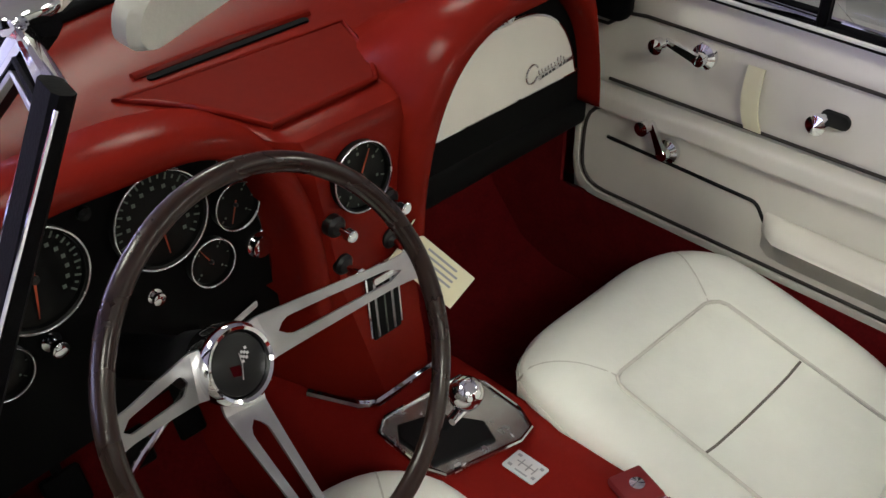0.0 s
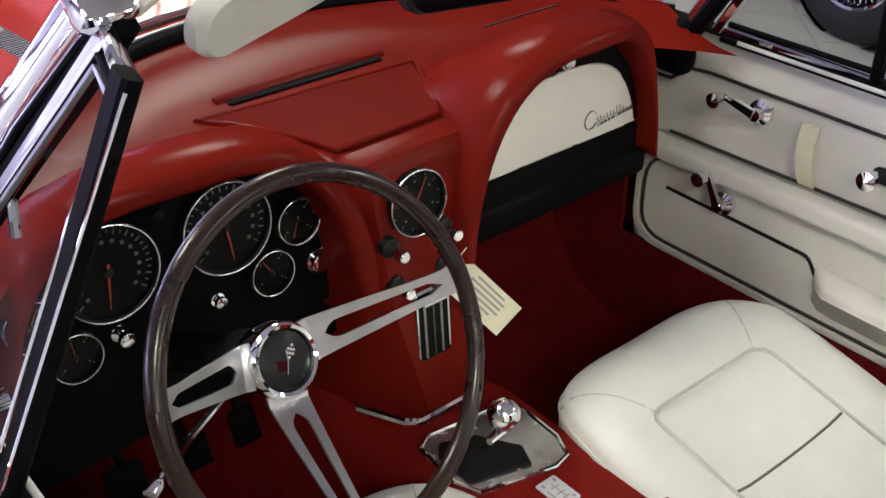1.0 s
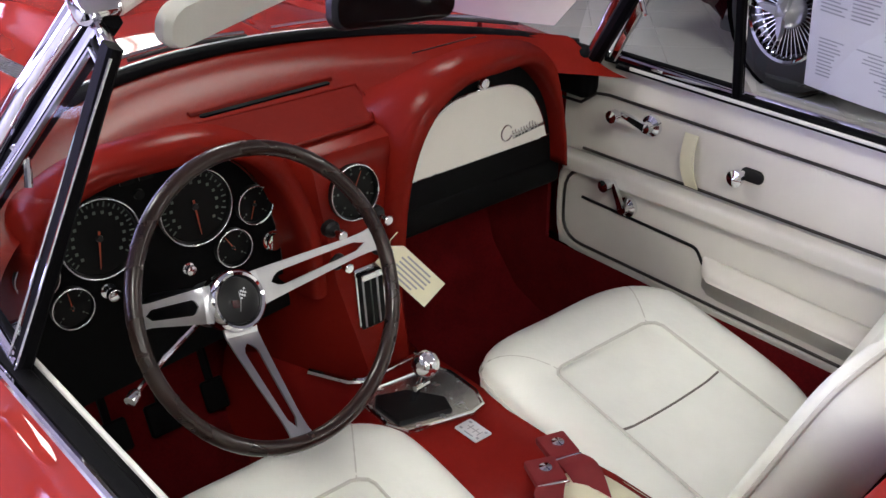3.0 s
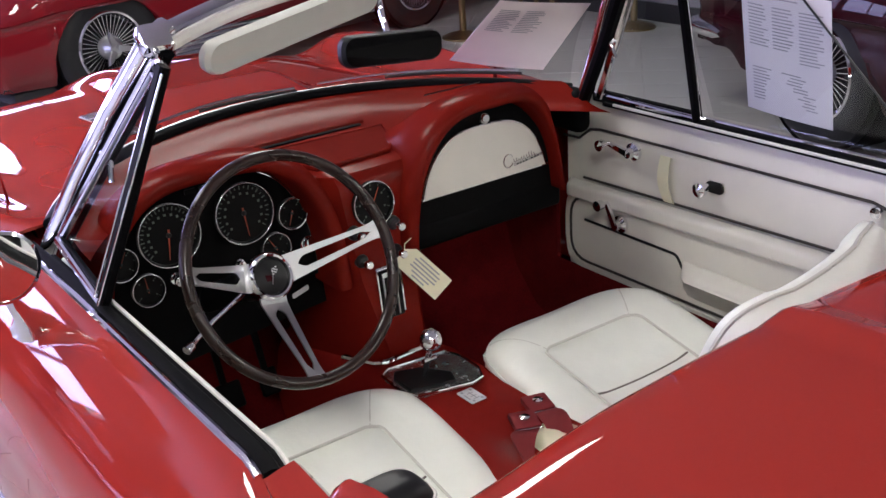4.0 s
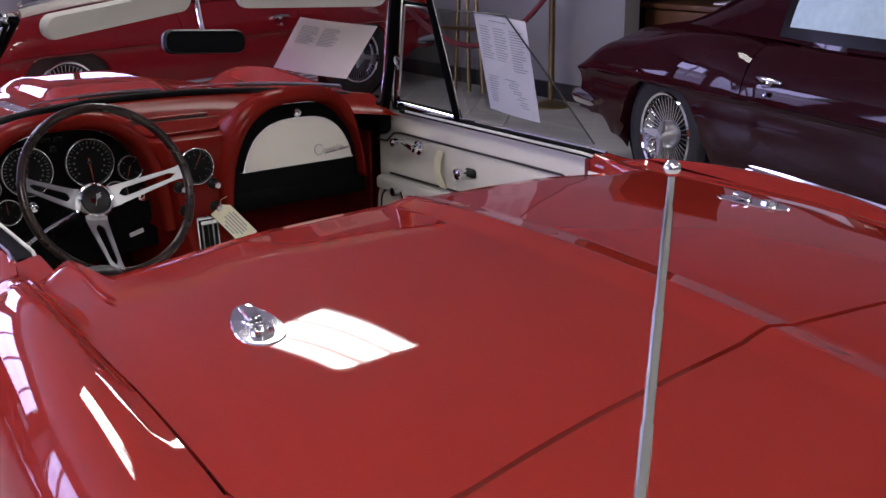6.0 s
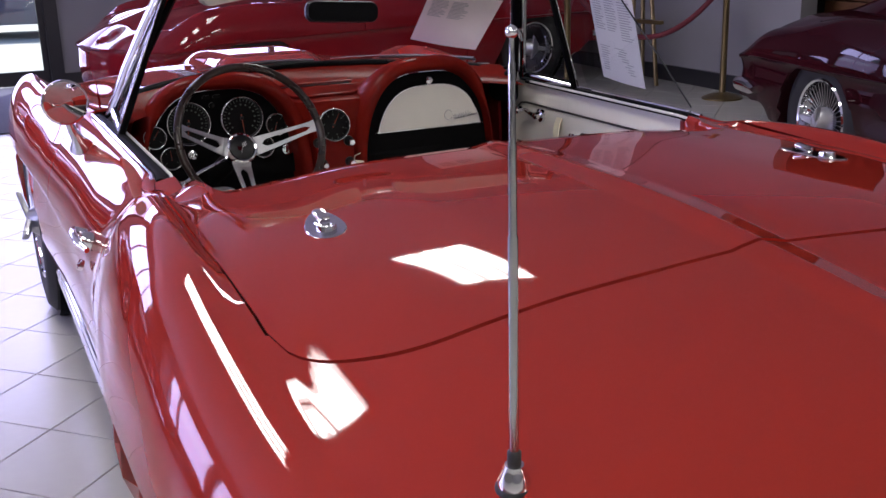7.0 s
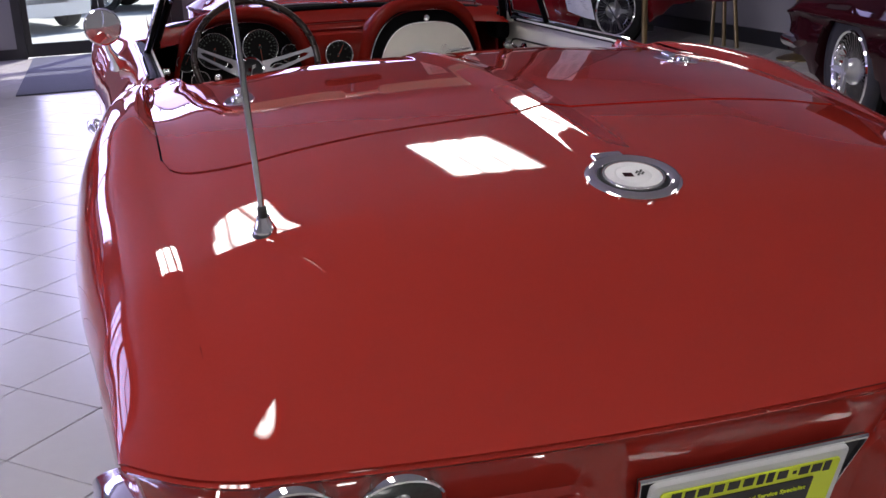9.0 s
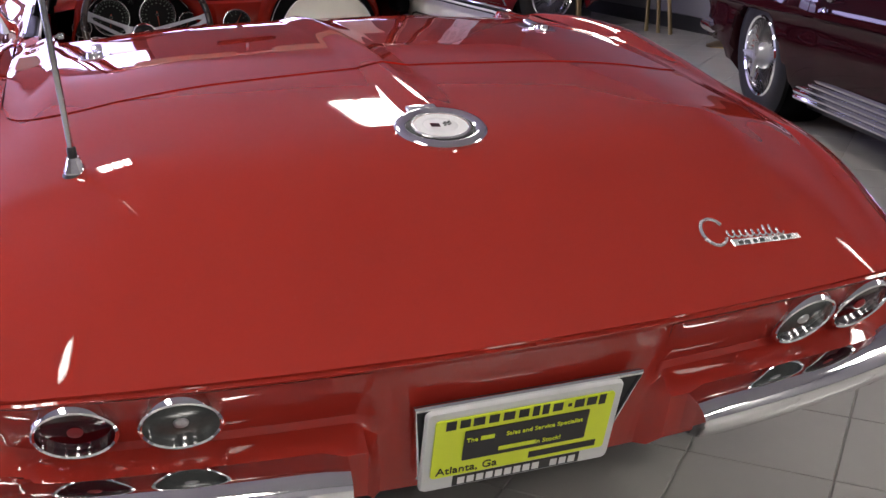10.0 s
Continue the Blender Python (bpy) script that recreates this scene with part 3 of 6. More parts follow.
# dashboard
def arch_z(x, c, w, top, foot=0.60):
    d = min(1.0, abs(x - c) / w)
    return foot + (top - foot) * (1 - d ** 3.0) ** 0.4545


def brow(c, w, top):
    """A rounded hood over a bank of instruments, running back to the screen."""
    rows = []
    for i in range(41):
        a = math.pi * i / 40
        u = -math.cos(a)
        x0 = c + w * math.copysign(abs(u) ** 0.8, u)
        z0 = arch_z(x0, c, w, top)
        e = Vector((x0 - c, 0, z0 - 0.60))
        n = Vector((e.x / w ** 2, 0, max(e.z, 0.02) / (top - 0.60) ** 2)).normalized()
        p = Vector((x0, 0, z0))
        thin = 1.0 - 0.75 * smooth01((abs(x0 - c) / w - 0.72) / 0.22) if (x0 - c) * c > 0 else 1.0
        row = []
        for off, y in ((-0.012, 1.60), (-0.012, 1.48), (-0.011, 1.466), (-0.006, 1.456), (0.003, 1.451), (0.013, 1.453), (0.021, 1.461), (0.0265, 1.476), (0.0285, 1.50), (0.027, 1.54), (0.022, 1.59), (0.010, 1.66), (-0.02, 1.76), (-0.06, 1.86)):
            q = p + n * (off * thin)
            q.y = y + 0.045 * smooth01((x0 - c) * math.copysign(1, c) / w) * smooth01((1.62 - y) / 0.1)
            if y > 1.5:
                k = smooth01((y - 1.5) / 0.30)
                q.z = q.z + (min(q.z, 0.800) - q.z) * k
            if c > 0 and x0 > c:
                q.z = max(q.z, 0.642)
            row.append(q)
        rows.append(row)
    return grid(rows)


dash = new("dashboard")
dash.parent = car
dash["label"] = "red padded dashboard with twin hoods"
part("instrument_hood", brow(-0.334, 0.227, 0.902), DASH, dash, smooth=180)
part("glovebox_hood", brow(0.298, 0.226, 0.902), DASH, dash, smooth=180)
# the shelf below the screen, dropping to the centre panel
rows = []
for x in span(-0.60, 0.60, 48):
    yc = cowl(x) - 0.012
    rows.append([(x, yc + 0.004, 0.872), (x, yc - 0.012, 0.868), (x, yc - 0.035, 0.857), (x, yc - 0.07, 0.842), (x, min(yc - 0.10, 1.785), 0.8335), (x, min(yc - 0.12, 1.70), 0.829), (x, min(yc - 0.14, 1.62), 0.827), (x, min(yc - 0.16, 1.56), 0.825)])
part("dash_top", grid(rows, flip=True), DASH, dash, smooth=180)
rows = []
for z, y, w in ((0.826, 1.575, 0.100), (0.826, 1.530, 0.098), (0.820, 1.506, 0.096), (0.800, 1.492, 0.092), (0.75, 1.486, 0.088), (0.60, 1.470, 0.084), (0.50, 1.452, 0.078), (0.43, 1.434, 0.074), (0.375, 1.432, 0.072)):
    l = w - 0.036 * smooth01((0.74 - z) / 0.36)
    rows.append([(-w - 0.05, y + 0.26, z), (-w - 0.02 + 0.3 * (w - l), y + 0.06 + 0.5 * (w - l), z), (-l, y + 0.014, z), (-l + 0.014, y, z), (0.03, y, z), (w - 0.012, y, z), (w, y + 0.012, z), (w + 0.014, y + 0.05, z), (w + 0.03, y + 0.22, z)])
part("centre_panel", grid(rows, flip=True), DASH, dash)
part("panel_foot_trim", tube([(-0.100, 1.51, 0.424), (-0.066, 1.440, 0.424), (-0.048, 1.425, 0.424), (0.066, 1.425, 0.424), (0.080, 1.436, 0.424), (0.092, 1.51, 0.424)], 0.007, 8), CHROME, dash)
# speaker pad and the demister slot behind it
pad_outline = [(-0.091, 1.546), (0.083, 1.549), (0.112, 1.585), (0.150, 1.66), (0.173, 1.716), (-0.10, 1.728), (-0.19, 1.735), (-0.155, 1.695), (-0.129, 1.655), (-0.107, 1.60)]
part("speaker_pad", xf(slab(pad_outline, 0.007, 0.004), pose(0, 0, 0.8265)), PAD, dash)
part("pad_piping", tube([(x, y, 0.8325) for x, y in pad_outline], 0.0042, 8, closed=True), DASH, dash)
part("demister_slot", xf(slab(round_rect(0.27, 0.013, 0.006), 0.003), pose(0.008, 1.756, 0.832)), SEAL, dash)
part("slot_lip", tube([(-0.140, 1.772, 0.834), (0.008, 1.773, 0.8355), (0.156, 1.770, 0.834)], 0.0065, 8), DASH, dash)
for x, y in ((-0.108, 1.868), (0.203, 1.858)):
    part("screw", xf(lathe([(0.006, 0), (0.005, 0.002), (0, 0.003)], 10), pose(x, y, 0.8375 if x < 0 else 0.8395, -14)), CHROME, dash)
part("demister_slot", xf(slab(round_rect(0.15, 0.010, 0.004), 0.002), basis((0.292, 1.60, 0.911), (1, 0, 0.0), (0, 0.93, -0.36))), BLACK, dash)


def arch_outline(c, w, top, low, inset=0.0):
    pts = []
    for i in range(33):
        u = -math.cos(math.pi * i / 32)
        x = c + (w - inset) * math.copysign(abs(u) ** 0.8, u)
        pts.append((x, max(low, arch_z(x, c, w - inset, top - inset, 0.60))))
    return pts[::-1]


FACE = basis((0, 1.545, 0), (1, 0, 0), (0, 0, 1))
part("instrument_panel", xf(slab(arch_outline(-0.334, 0.224, 0.893, 0.615), 0.006), FACE), CRACKLE, dash)
part("panel_trim", xf(tube([(x, z, 0.008) for x, z in arch_outline(-0.334, 0.216, 0.878, 0.635)], 0.0016, 6), FACE), CHROME, dash)
part("knee_panel", xf(slab([(-0.56, 0.50), (-0.10, 0.54), (-0.10, 0.625), (-0.56, 0.625)], 0.02), basis((0, 1.575, 0), (1, 0, 0), (0, 0, 1))), CRACKLE, dash)
part("glovebox_panel", xf(slab(arch_outline(0.312, 0.228, 0.895, 0.615), 0.006), FACE), CRACKLE, dash, "black crackle glovebox surround")
part("panel_trim", xf(tube([(x, z, 0.008) for x, z in arch_outline(0.319, 0.216, 0.878, 0.66)], 0.0014, 6), FACE), CHROME, dash)
white = [(x, z) for x, z in arch_outline(0.325, 0.185, 0.836, 0.702)]
door_g = part("glovebox_door", xf(slab(white, 0.012, 0.003), FACE), PANEL, dash, "white glovebox door")
part("door_trim", xf(tube([(x, z, 0.010) for x, z in white], 0.0022, 6, closed=True), FACE), CHROME, door_g)
part("latch", xf(lathe([(0.012, 0), (0.012, 0.012), (0.009, 0.016), (0, 0.017)], 18), FACE @ pose(0.323, 0.851, 0.006)), CHROME, dash)
part("kick_pad", xf(rbox(0.45, 0.03, 0.06, 0.012, 3), pose(0.325, 1.55, 0.618)), CRACKLE, dash)


def script(name, m, width, parent):
    """A swash badge as plain flowing shapes: a loop, waves and an underline."""
    k = width / 0.2
    loop = [(-0.075 + 0.024 * math.cos(t), 0.004 + 0.027 * math.sin(t), 0.004) for t in (radians(a) for a in range(30, 340, 20))]
    wave = [(-0.052 + 0.118 * i / 108 + 0.003 * math.cos(i * math.pi / 6), -0.002 + (0.0065 + (0.008 if 66 <= i < 90 and i % 12 < 6 else 0)) * math.sin(i * math.pi / 6), 0.004) for i in range(109)]
    shape = join(tube(loop, 0.0030, 6), tube(wave, 0.0018, 5), slab([(-0.046, -0.026), (0.100, -0.018), (0.098, -0.007), (-0.048, -0.013)], 0.004, 0.001))
    b = part(name, xf(shape, m @ Matrix.Scale(k, 4)), SATIN, parent, "chrome script badge")
    bars = [xf(rbox(w, 0.0062, 0.0006, 0), pose(x, -0.0165 + 0.055 * (x - 0.026), 0.0044, 0, 0, 3.1)) for x, w in ((-0.030, 0.009), (-0.016, 0.010), (0.000, 0.008), (0.015, 0.010), (0.044, 0.010), (0.060, 0.009), (0.075, 0.009))]
    part("badge_bar", xf(join(*bars), m @ Matrix.Scale(k, 4)), DARK, b, "dark strokes on the badge's bar")


script("badge", basis((0.430, 1.532, 0.737), (1, 0, 0.05), (0, 0, 1)), 0.115, dash)


def gauge(x, y, z, r, needle, marks, parent, start=-220, sweep=260, up=(0, 0.08, 1)):
    m = basis((x, y, z), (1, 0, 0), up)
    g = part("gauge", xf(lathe([(r, 0), (r, 0.012), (r * 0.94, 0.010), (r * 0.93, 0.004), (0, 0.004)], 36), m), DIAL, parent)
    part("bezel", xf(tube([(r * math.cos(t), r * math.sin(t), 0.0125) for t in (2 * math.pi * i / 40 for i in range(40))], 0.0011 + 0.003 * r, 8, closed=True), m), SATIN, g)
    bars = []
    for i in range(marks):
        a = start + sweep * i / (marks - 1)
        big = i % 2 == 0
        bars.append(xf(rbox(r * (0.13 if big else 0.07), r * 0.035, 0.0006, 0), m @ pose(0, 0, 0.0052, 0, 0, -a) @ pose(r * 0.84, 0, 0)))
        if big:
            bars.append(xf(rbox(r * 0.075, r * 0.075, 0.0006, 0), m @ pose(0, 0, 0.0052, 0, 0, -a) @ pose(r * 0.64, 0, 0, 0, 0, a)))
    part("dial_marking", join(*bars), MARK, g)
    part("needle", xf(slab([(-0.18 * r, -0.03 * r), (0.78 * r, -0.008 * r), (0.78 * r, 0.008 * r), (-0.18 * r, 0.03 * r)], 0.001), m @ pose(0, 0, 0.0065, 0, 0, needle)), NEEDLE, g)
    part("dial_hub", xf(lathe([(r * 0.09, 0), (r * 0.08, 0.004), (0, 0.005)], 14), m @ pose(0, 0, 0.0062)), BLACK, g)
    return g


for x, z, r, needle, marks in ((-0.423, 0.789, 0.060, 262, 29), (-0.270, 0.791, 0.060, 275, 25), (-0.169, 0.763, 0.031, 250, 7), (-0.213, 0.702, 0.031, 120, 7), (-0.520, 0.759, 0.031, 60, 7), (-0.479, 0.696, 0.031, 95, 7)):
    gauge(x, 1.534, z, r, needle, marks, dash)
gauge(-0.009, 1.488, 0.752, 0.047, 60, 13, dash, -90, 330, (0, 0.1, 1))
part("warning_lamp", xf(lathe([(0.008, 0), (0.008, 0.006), (0, 0.008)], 14), basis((-0.352, 1.537, 0.835), (1, 0, 0), (0, 0, 1))), DIAL, dash)
for x in (-0.366, -0.336):
    part("warning_window", xf(slab(round_rect(0.022, 0.010, 0.002), 0.003), basis((x, 1.5385, 0.858), (1, 0, 0), (0, 0, 1))), DIAL, dash)


def knob(x, y, z, r, length, parent, material=CHROME, up=(0, 0, 1)):
    return part("knob", xf(lathe([(r * 1.25, 0), (r * 1.2, 0.004), (r * 0.5, 0.006), (r * 0.5, length * 0.6), (r, length * 0.66), (r, length * 0.95), (r * 0.8, length), (0, length)], 18), basis((x, y, z), (1, 0, 0), up)), material, parent)


knob(-0.138, 1.537, 0.687, 0.0145, 0.014, dash)
knob(-0.420, 1.537, 0.700, 0.010, 0.026, dash)
knob(-0.290, 1.537, 0.690, 0.008, 0.015, dash)
for x, z in ((-0.061, 0.704), (0.032, 0.702), (-0.052, 0.641), (0.032, 0.640)):
    part("knob_base", xf(lathe([(0.015, 0), (0.0145, 0.012), (0.010, 0.016), (0.0, 0.016)], 20), basis((x, 1.484, z), (1, 0, 0), (0, 0, 1))), BLACK, dash)
    knob(x, 1.474, z, 0.0085, 0.034, dash)
# radio: chrome frame, dark glass dial and push rods
radio = part("radio", xf(slab(round_rect(0.062, 0.122, 0.006), 0.010, 0.003), basis((0.003, 1.468, 0.556), (1, 0, 0), (0, 0.09, 1))), CHROME, dash)
part("radio_dial", xf(slab(round_rect(0.052, 0.106, 0.004), 0.012, 0.002), basis((0.003, 1.468, 0.556), (1, 0, 0), (0, 0.09, 1))), DIAL, radio)
for x, w, m in ((-0.014, 0.004, STEEL), (0.002, 0.0025, MARK), (0.016, 0.004, STEEL)):
    part("tuning_bar", xf(rbox(w, 0.088, 0.003, 0.001, 1), basis((x, 1.4555, 0.552), (1, 0, 0), (0, 0.09, 1))), m, radio)
part("tuning_window", xf(slab(round_rect(0.046, 0.010, 0.003), 0.003), basis((0.003, 1.4545, 0.604), (1, 0, 0), (0, 0.09, 1))), SATIN, radio)

# steering wheel, turned a little, its hub deeper than its rim
TILT, YAW = radians(26.0), radians(6.0)
AX = Vector((math.sin(YAW) * math.cos(TILT), -math.cos(YAW) * math.cos(TILT), math.sin(TILT)))
ACROSS = Vector((math.cos(YAW), math.sin(YAW), 0))
SW = basis(Vector((-0.330, 1.306, 0.751)) - 0.022 * AX, ACROSS, AX.cross(ACROSS)) @ pose(0, 0, 0, 0, 0, 1)
wheel_s = new("steering_wheel")
wheel_s.parent, wheel_s.matrix_basis = car, SW
wheel_s["label"] = "dark wood-rimmed steering wheel with three slotted steel spokes"
RIM, DISH = 0.194, 0.108
part("rim", tube([(RIM * math.cos(t), RIM * math.sin(t), DISH) for t in (2 * math.pi * i / 72 for i in range(72))], 0.0104, 12, closed=True), WOOD, wheel_s)


def spoke(angle):
    """A tapering slotted blade that rises from the hub to the rim."""
    rows = []
    for i in range(29):
        k = i / 28
        r = 0.030 + (RIM - 0.032) * k
        w = 0.0255 - 0.0105 * min(1.0, max(0.0, k - 0.06) / 0.75) + 0.003 * smooth01((k - 0.9) / 0.1)
        z = 0.006 + (DISH - 0.006) * (max(0.0, k - 0.10) / 0.90) ** 1.05
        rows.append((r, w, z))
    verts, faces = [], []
    for r, w, z in rows:
        slot = w * 0.46 * math.sqrt(max(0.0, 1 - max(0.0, (0.074 - r) / 0.012, (r - RIM + 0.034) / 0.010) ** 2)) if 0.062 < r < RIM - 0.024 else 0.0
        for y in (-w, -slot, slot, w):
            verts += [Vector((r, y, z + 0.002)), Vector((r, y, z - 0.002))]
    for i in range(28):
        a, b = i * 8, (i + 1) * 8
        open_slot = 0.062 < rows[i][0] < RIM - 0.024 or 0.062 < rows[i + 1][0] < RIM - 0.024
        for j in (0, 1, 2):
            if j == 1 and open_slot:
                continue
            p, q = j * 2, j * 2 + 2
            faces += [(a + p, b + p, b + q, a + q), (a + p + 1, a + q + 1, b + q + 1, b + p + 1)]
        edges = [0, 6] + ([2, 4] if open_slot else [])
        for e in edges:
            faces.append((a + e, a + e + 1, b + e + 1, b + e))
    return xf((verts, faces), pose(0, 0, 0, 0, 0, angle))


for angle in (3, 165, 259):
    part("spoke", spoke(angle), STEEL, wheel_s, smooth=25)
part("hub_ring", lathe([(0.040, -0.02), (0.0435, 0.002), (0.0435, 0.012), (0.042, 0.019), (0.0385, 0.0225), (0.0350, 0.021), (0.0325, 0.015)], 36), CHROME, wheel_s)
horn = part("horn_button", lathe([(0.0330, 0.010), (0.0318, 0.017), (0.022, 0.0205), (0, 0.022)], 36), BLACK, wheel_s)
part("emblem", xf(slab([(-0.003, -0.010), (-0.014, -0.006), (-0.0135, 0.005), (-0.002, 0.001)], 0.001), pose(0, 0, 0.0215)), LENS_RED, horn, "small red flag emblem")
flag = [xf(rbox(0.0026, 0.0026, 0.001, 0), pose(0.003 + 0.0028 * i, 0.002 + 0.0028 * j + 0.0008 * i, 0.022)) for i in range(4) for j in range(4) if (i + j) % 2 == 0]
part("emblem", join(*flag), PAPER, horn, "small chequered flag emblem")
part("flag_pole", tube([(0.002, 0.012, 0.0228), (0.0, 0.0, 0.0232), (-0.006, -0.014, 0.0226)], 0.0006, 6), STEEL, horn)
part("column", xf(lathe([(0.026, -0.35), (0.026, -0.08), (0.032, -0.07), (0.036, -0.02), (0.030, 0.0)], 24), SW), BLACK, car)
part("indicator_stalk", join(tube([SW @ Vector((-0.03, -0.01, -0.04)), SW @ Vector((-0.11, -0.035, -0.03)), SW @ Vector((-0.165, -0.060, -0.03))], 0.004, 8), xf(lathe([(0.006, -0.006), (0.009, 0), (0.008, 0.014), (0, 0.016)], 12), SW @ pose(-0.165, -0.060, -0.03, 0, -70, 20))), CHROME, car)
part("key_fob", xf(slab(round_rect(0.040, 0.013, 0.003), 0.002), basis((-0.163, 1.545, 0.585), (1, 0.05, 0.24), (0, -0.3, 1))), PAPER, car, "small white paper key tag")

# pedals
# Their near-black colour stands in for the darkness of the footwell.
for x, w in ((-0.40, 0.06), (-0.30, 0.07), (-0.20, 0.045)):
    part("pedal", join(xf(rbox(w, 0.012, 0.06, 0.004, 1), pose(x, 1.68, 0.33, -25)), tube([(x, 1.69, 0.34), (x, 1.75, 0.50)], 0.008, 6)), CRACKLE, car)

# shift console
plate = [(-0.092, 1.300), (-0.078, 1.264), (0.035, 1.234), (0.064, 1.240), (0.080, 1.275), (0.084, 1.345), (0.070, 1.378), (-0.062, 1.395), (-0.086, 1.380)]
sp = part("shift_plate", xf(slab([p for p in plate], 0.006, 0.003), pose(0, 0, 0.420)), SATIN, car, "brushed metal shift plate")
part("plate_rim", tube([(x, y, 0.427) for x, y in plate], 0.003, 6, closed=True), CHROME, sp)
part("shift_boot", xf(slab([(-0.079, 1.285), (0.012, 1.258), (0.026, 1.290), (-0.010, 1.350), (-0.062, 1.370), (-0.078, 1.35)], 0.008, 0.003), pose(0, 0, 0.424)), BLACK, sp)
lever = part("gear_lever", tube([(-0.022, 1.322, 0.43), (-0.026, 1.30, 0.47), (-0.031, 1.278, 0.512)], 0.006, 10), CHROME, car)
part("gear_knob", xf(lathe([(0.0, -0.023)] + [(0.023 * math.cos(radians(a)), 0.023 * math.sin(radians(a))) for a in range(-75, 90, 15)] + [(0, 0.023)], 24), pose(-0.031, 1.275, 0.530)), CHROME, lever)
part("reverse_lock", tube([(-0.045, 1.285, 0.482), (-0.012, 1.292, 0.478)], 0.005, 8), CHROME, lever)
label_card = part("shift_label", xf(slab(round_rect(0.052, 0.036, 0.003), 0.0015), pose(0.006, 1.201, 0.4215, 0, 0, -90)), PAPER, car, "white gear pattern card")
lines = []
for x, y, w, h in ((0, 0.002, 0.03, 0.0014), (-0.008, 0.002, 0.0014, 0.014), (0.004, 0.002, 0.0014, 0.014), (0.014, 0.002, 0.0014, 0.014), (-0.018, 0.011, 0.006, 0.004), (-0.018, -0.010, 0.006, 0.004), (0.019, 0.011, 0.005, 0.004), (0.020, -0.009, 0.005, 0.004), (0.002, -0.012, 0.02, 0.002)):
    lines.append(xf(rbox(w, h, 0.0006, 0), pose(0.006, 1.201, 0.4235, 0, 0, -90) @ pose(x, y, 0)))
part("shift_pattern", join(*lines), INK, label_card)


# seat belts: two red flaps with chrome buttons, their webbing falling behind
def belt(x, y, z, turn, bow, lay):
    m = pose(x, y, z, 0, 0, turn)
    b = new("seat_belt")
    b.parent, b.matrix_basis = car, m
    part("buckle", rbox(0.050, 0.056, 0.014, 0.004, 2), WEB, b, "red square buckle")
    part("button", xf(lathe([(0.0105, 0), (0.010, 0.004), (0, 0.0055)], 18), pose(0, 0, 0.007)), CHROME, b)
    part("buckle_edge", xf(rbox(0.052, 0.006, 0.010, 0.002, 1), pose(0, -0.031, 0)), CHROME, b)
    rows = []
    for i in range(13):
        k = i / 12
        c = Vector((bow * math.sin(k * 3.0), -0.026 - 0.145 * k, 0.022 * math.sin(k * 4.2) - 0.035 * k))
        a = lay * smooth01(k / 0.7)
        rows.append([c + Vector((-0.023 * math.cos(a), 0.010 * k, -0.023 * math.sin(a))), c + Vector((0.023 * math.cos(a), -0.010 * k, 0.023 * math.sin(a)))])
    part("webbing", grid(rows), WEB, b, solid=0.002)


belt(0.062, 1.068, 0.440, -18, 0.004, 0.9)
belt(0.004, 1.038, 0.440, -24, -0.030, -1.0)


# seats
def superell(t, p=3.6):
    c, s = math.cos(t), math.sin(t)
    r = 1 / (abs(c) ** p + abs(s) ** p) ** (1 / p)
    return r * c, r * s


def pillow(hw, hh, thick, top, edge=0.26, roll=0.075, p=3.6):
    """A stuffed pad in x, y with a rolled edge; top(x, y) gives its crown."""
    rows = []
    ds = [0.0, 0.1, 0.2, 0.3, 0.38, 0.44, 0.48, 0.52, 0.56, 0.60, 0.64, 0.68, 0.72, 0.76, 0.80, 0.84, 0.87, 0.90, 0.925, 0.945, 0.965, 0.98, 0.99, 1.0]
    for d in ds:
        row = []
        for i in range(96):
            u, v = superell(2 * math.pi * i / 96, p)
            x, y = hw * d * u, hh * d * v
            k = max(0.0, (d - (1 - edge)) / edge)
            row.append(Vector((x, y, top(x, y) - roll * (1 - math.sqrt(max(0.0, 1 - k * k))))))
        rows.append(row)
    last = rows[-1]
    rows.append([Vector((p.x * 1.005, p.y * 1.005, p.z - 0.02)) for p in last])
    rows.append([Vector((p.x * 0.995, p.y * 0.995, -thick)) for p in last])
    rows.append([Vector((p.x * 0.9, p.y * 0.9, -thick)) for p in last])
    return grid(rows, close_u=True), last


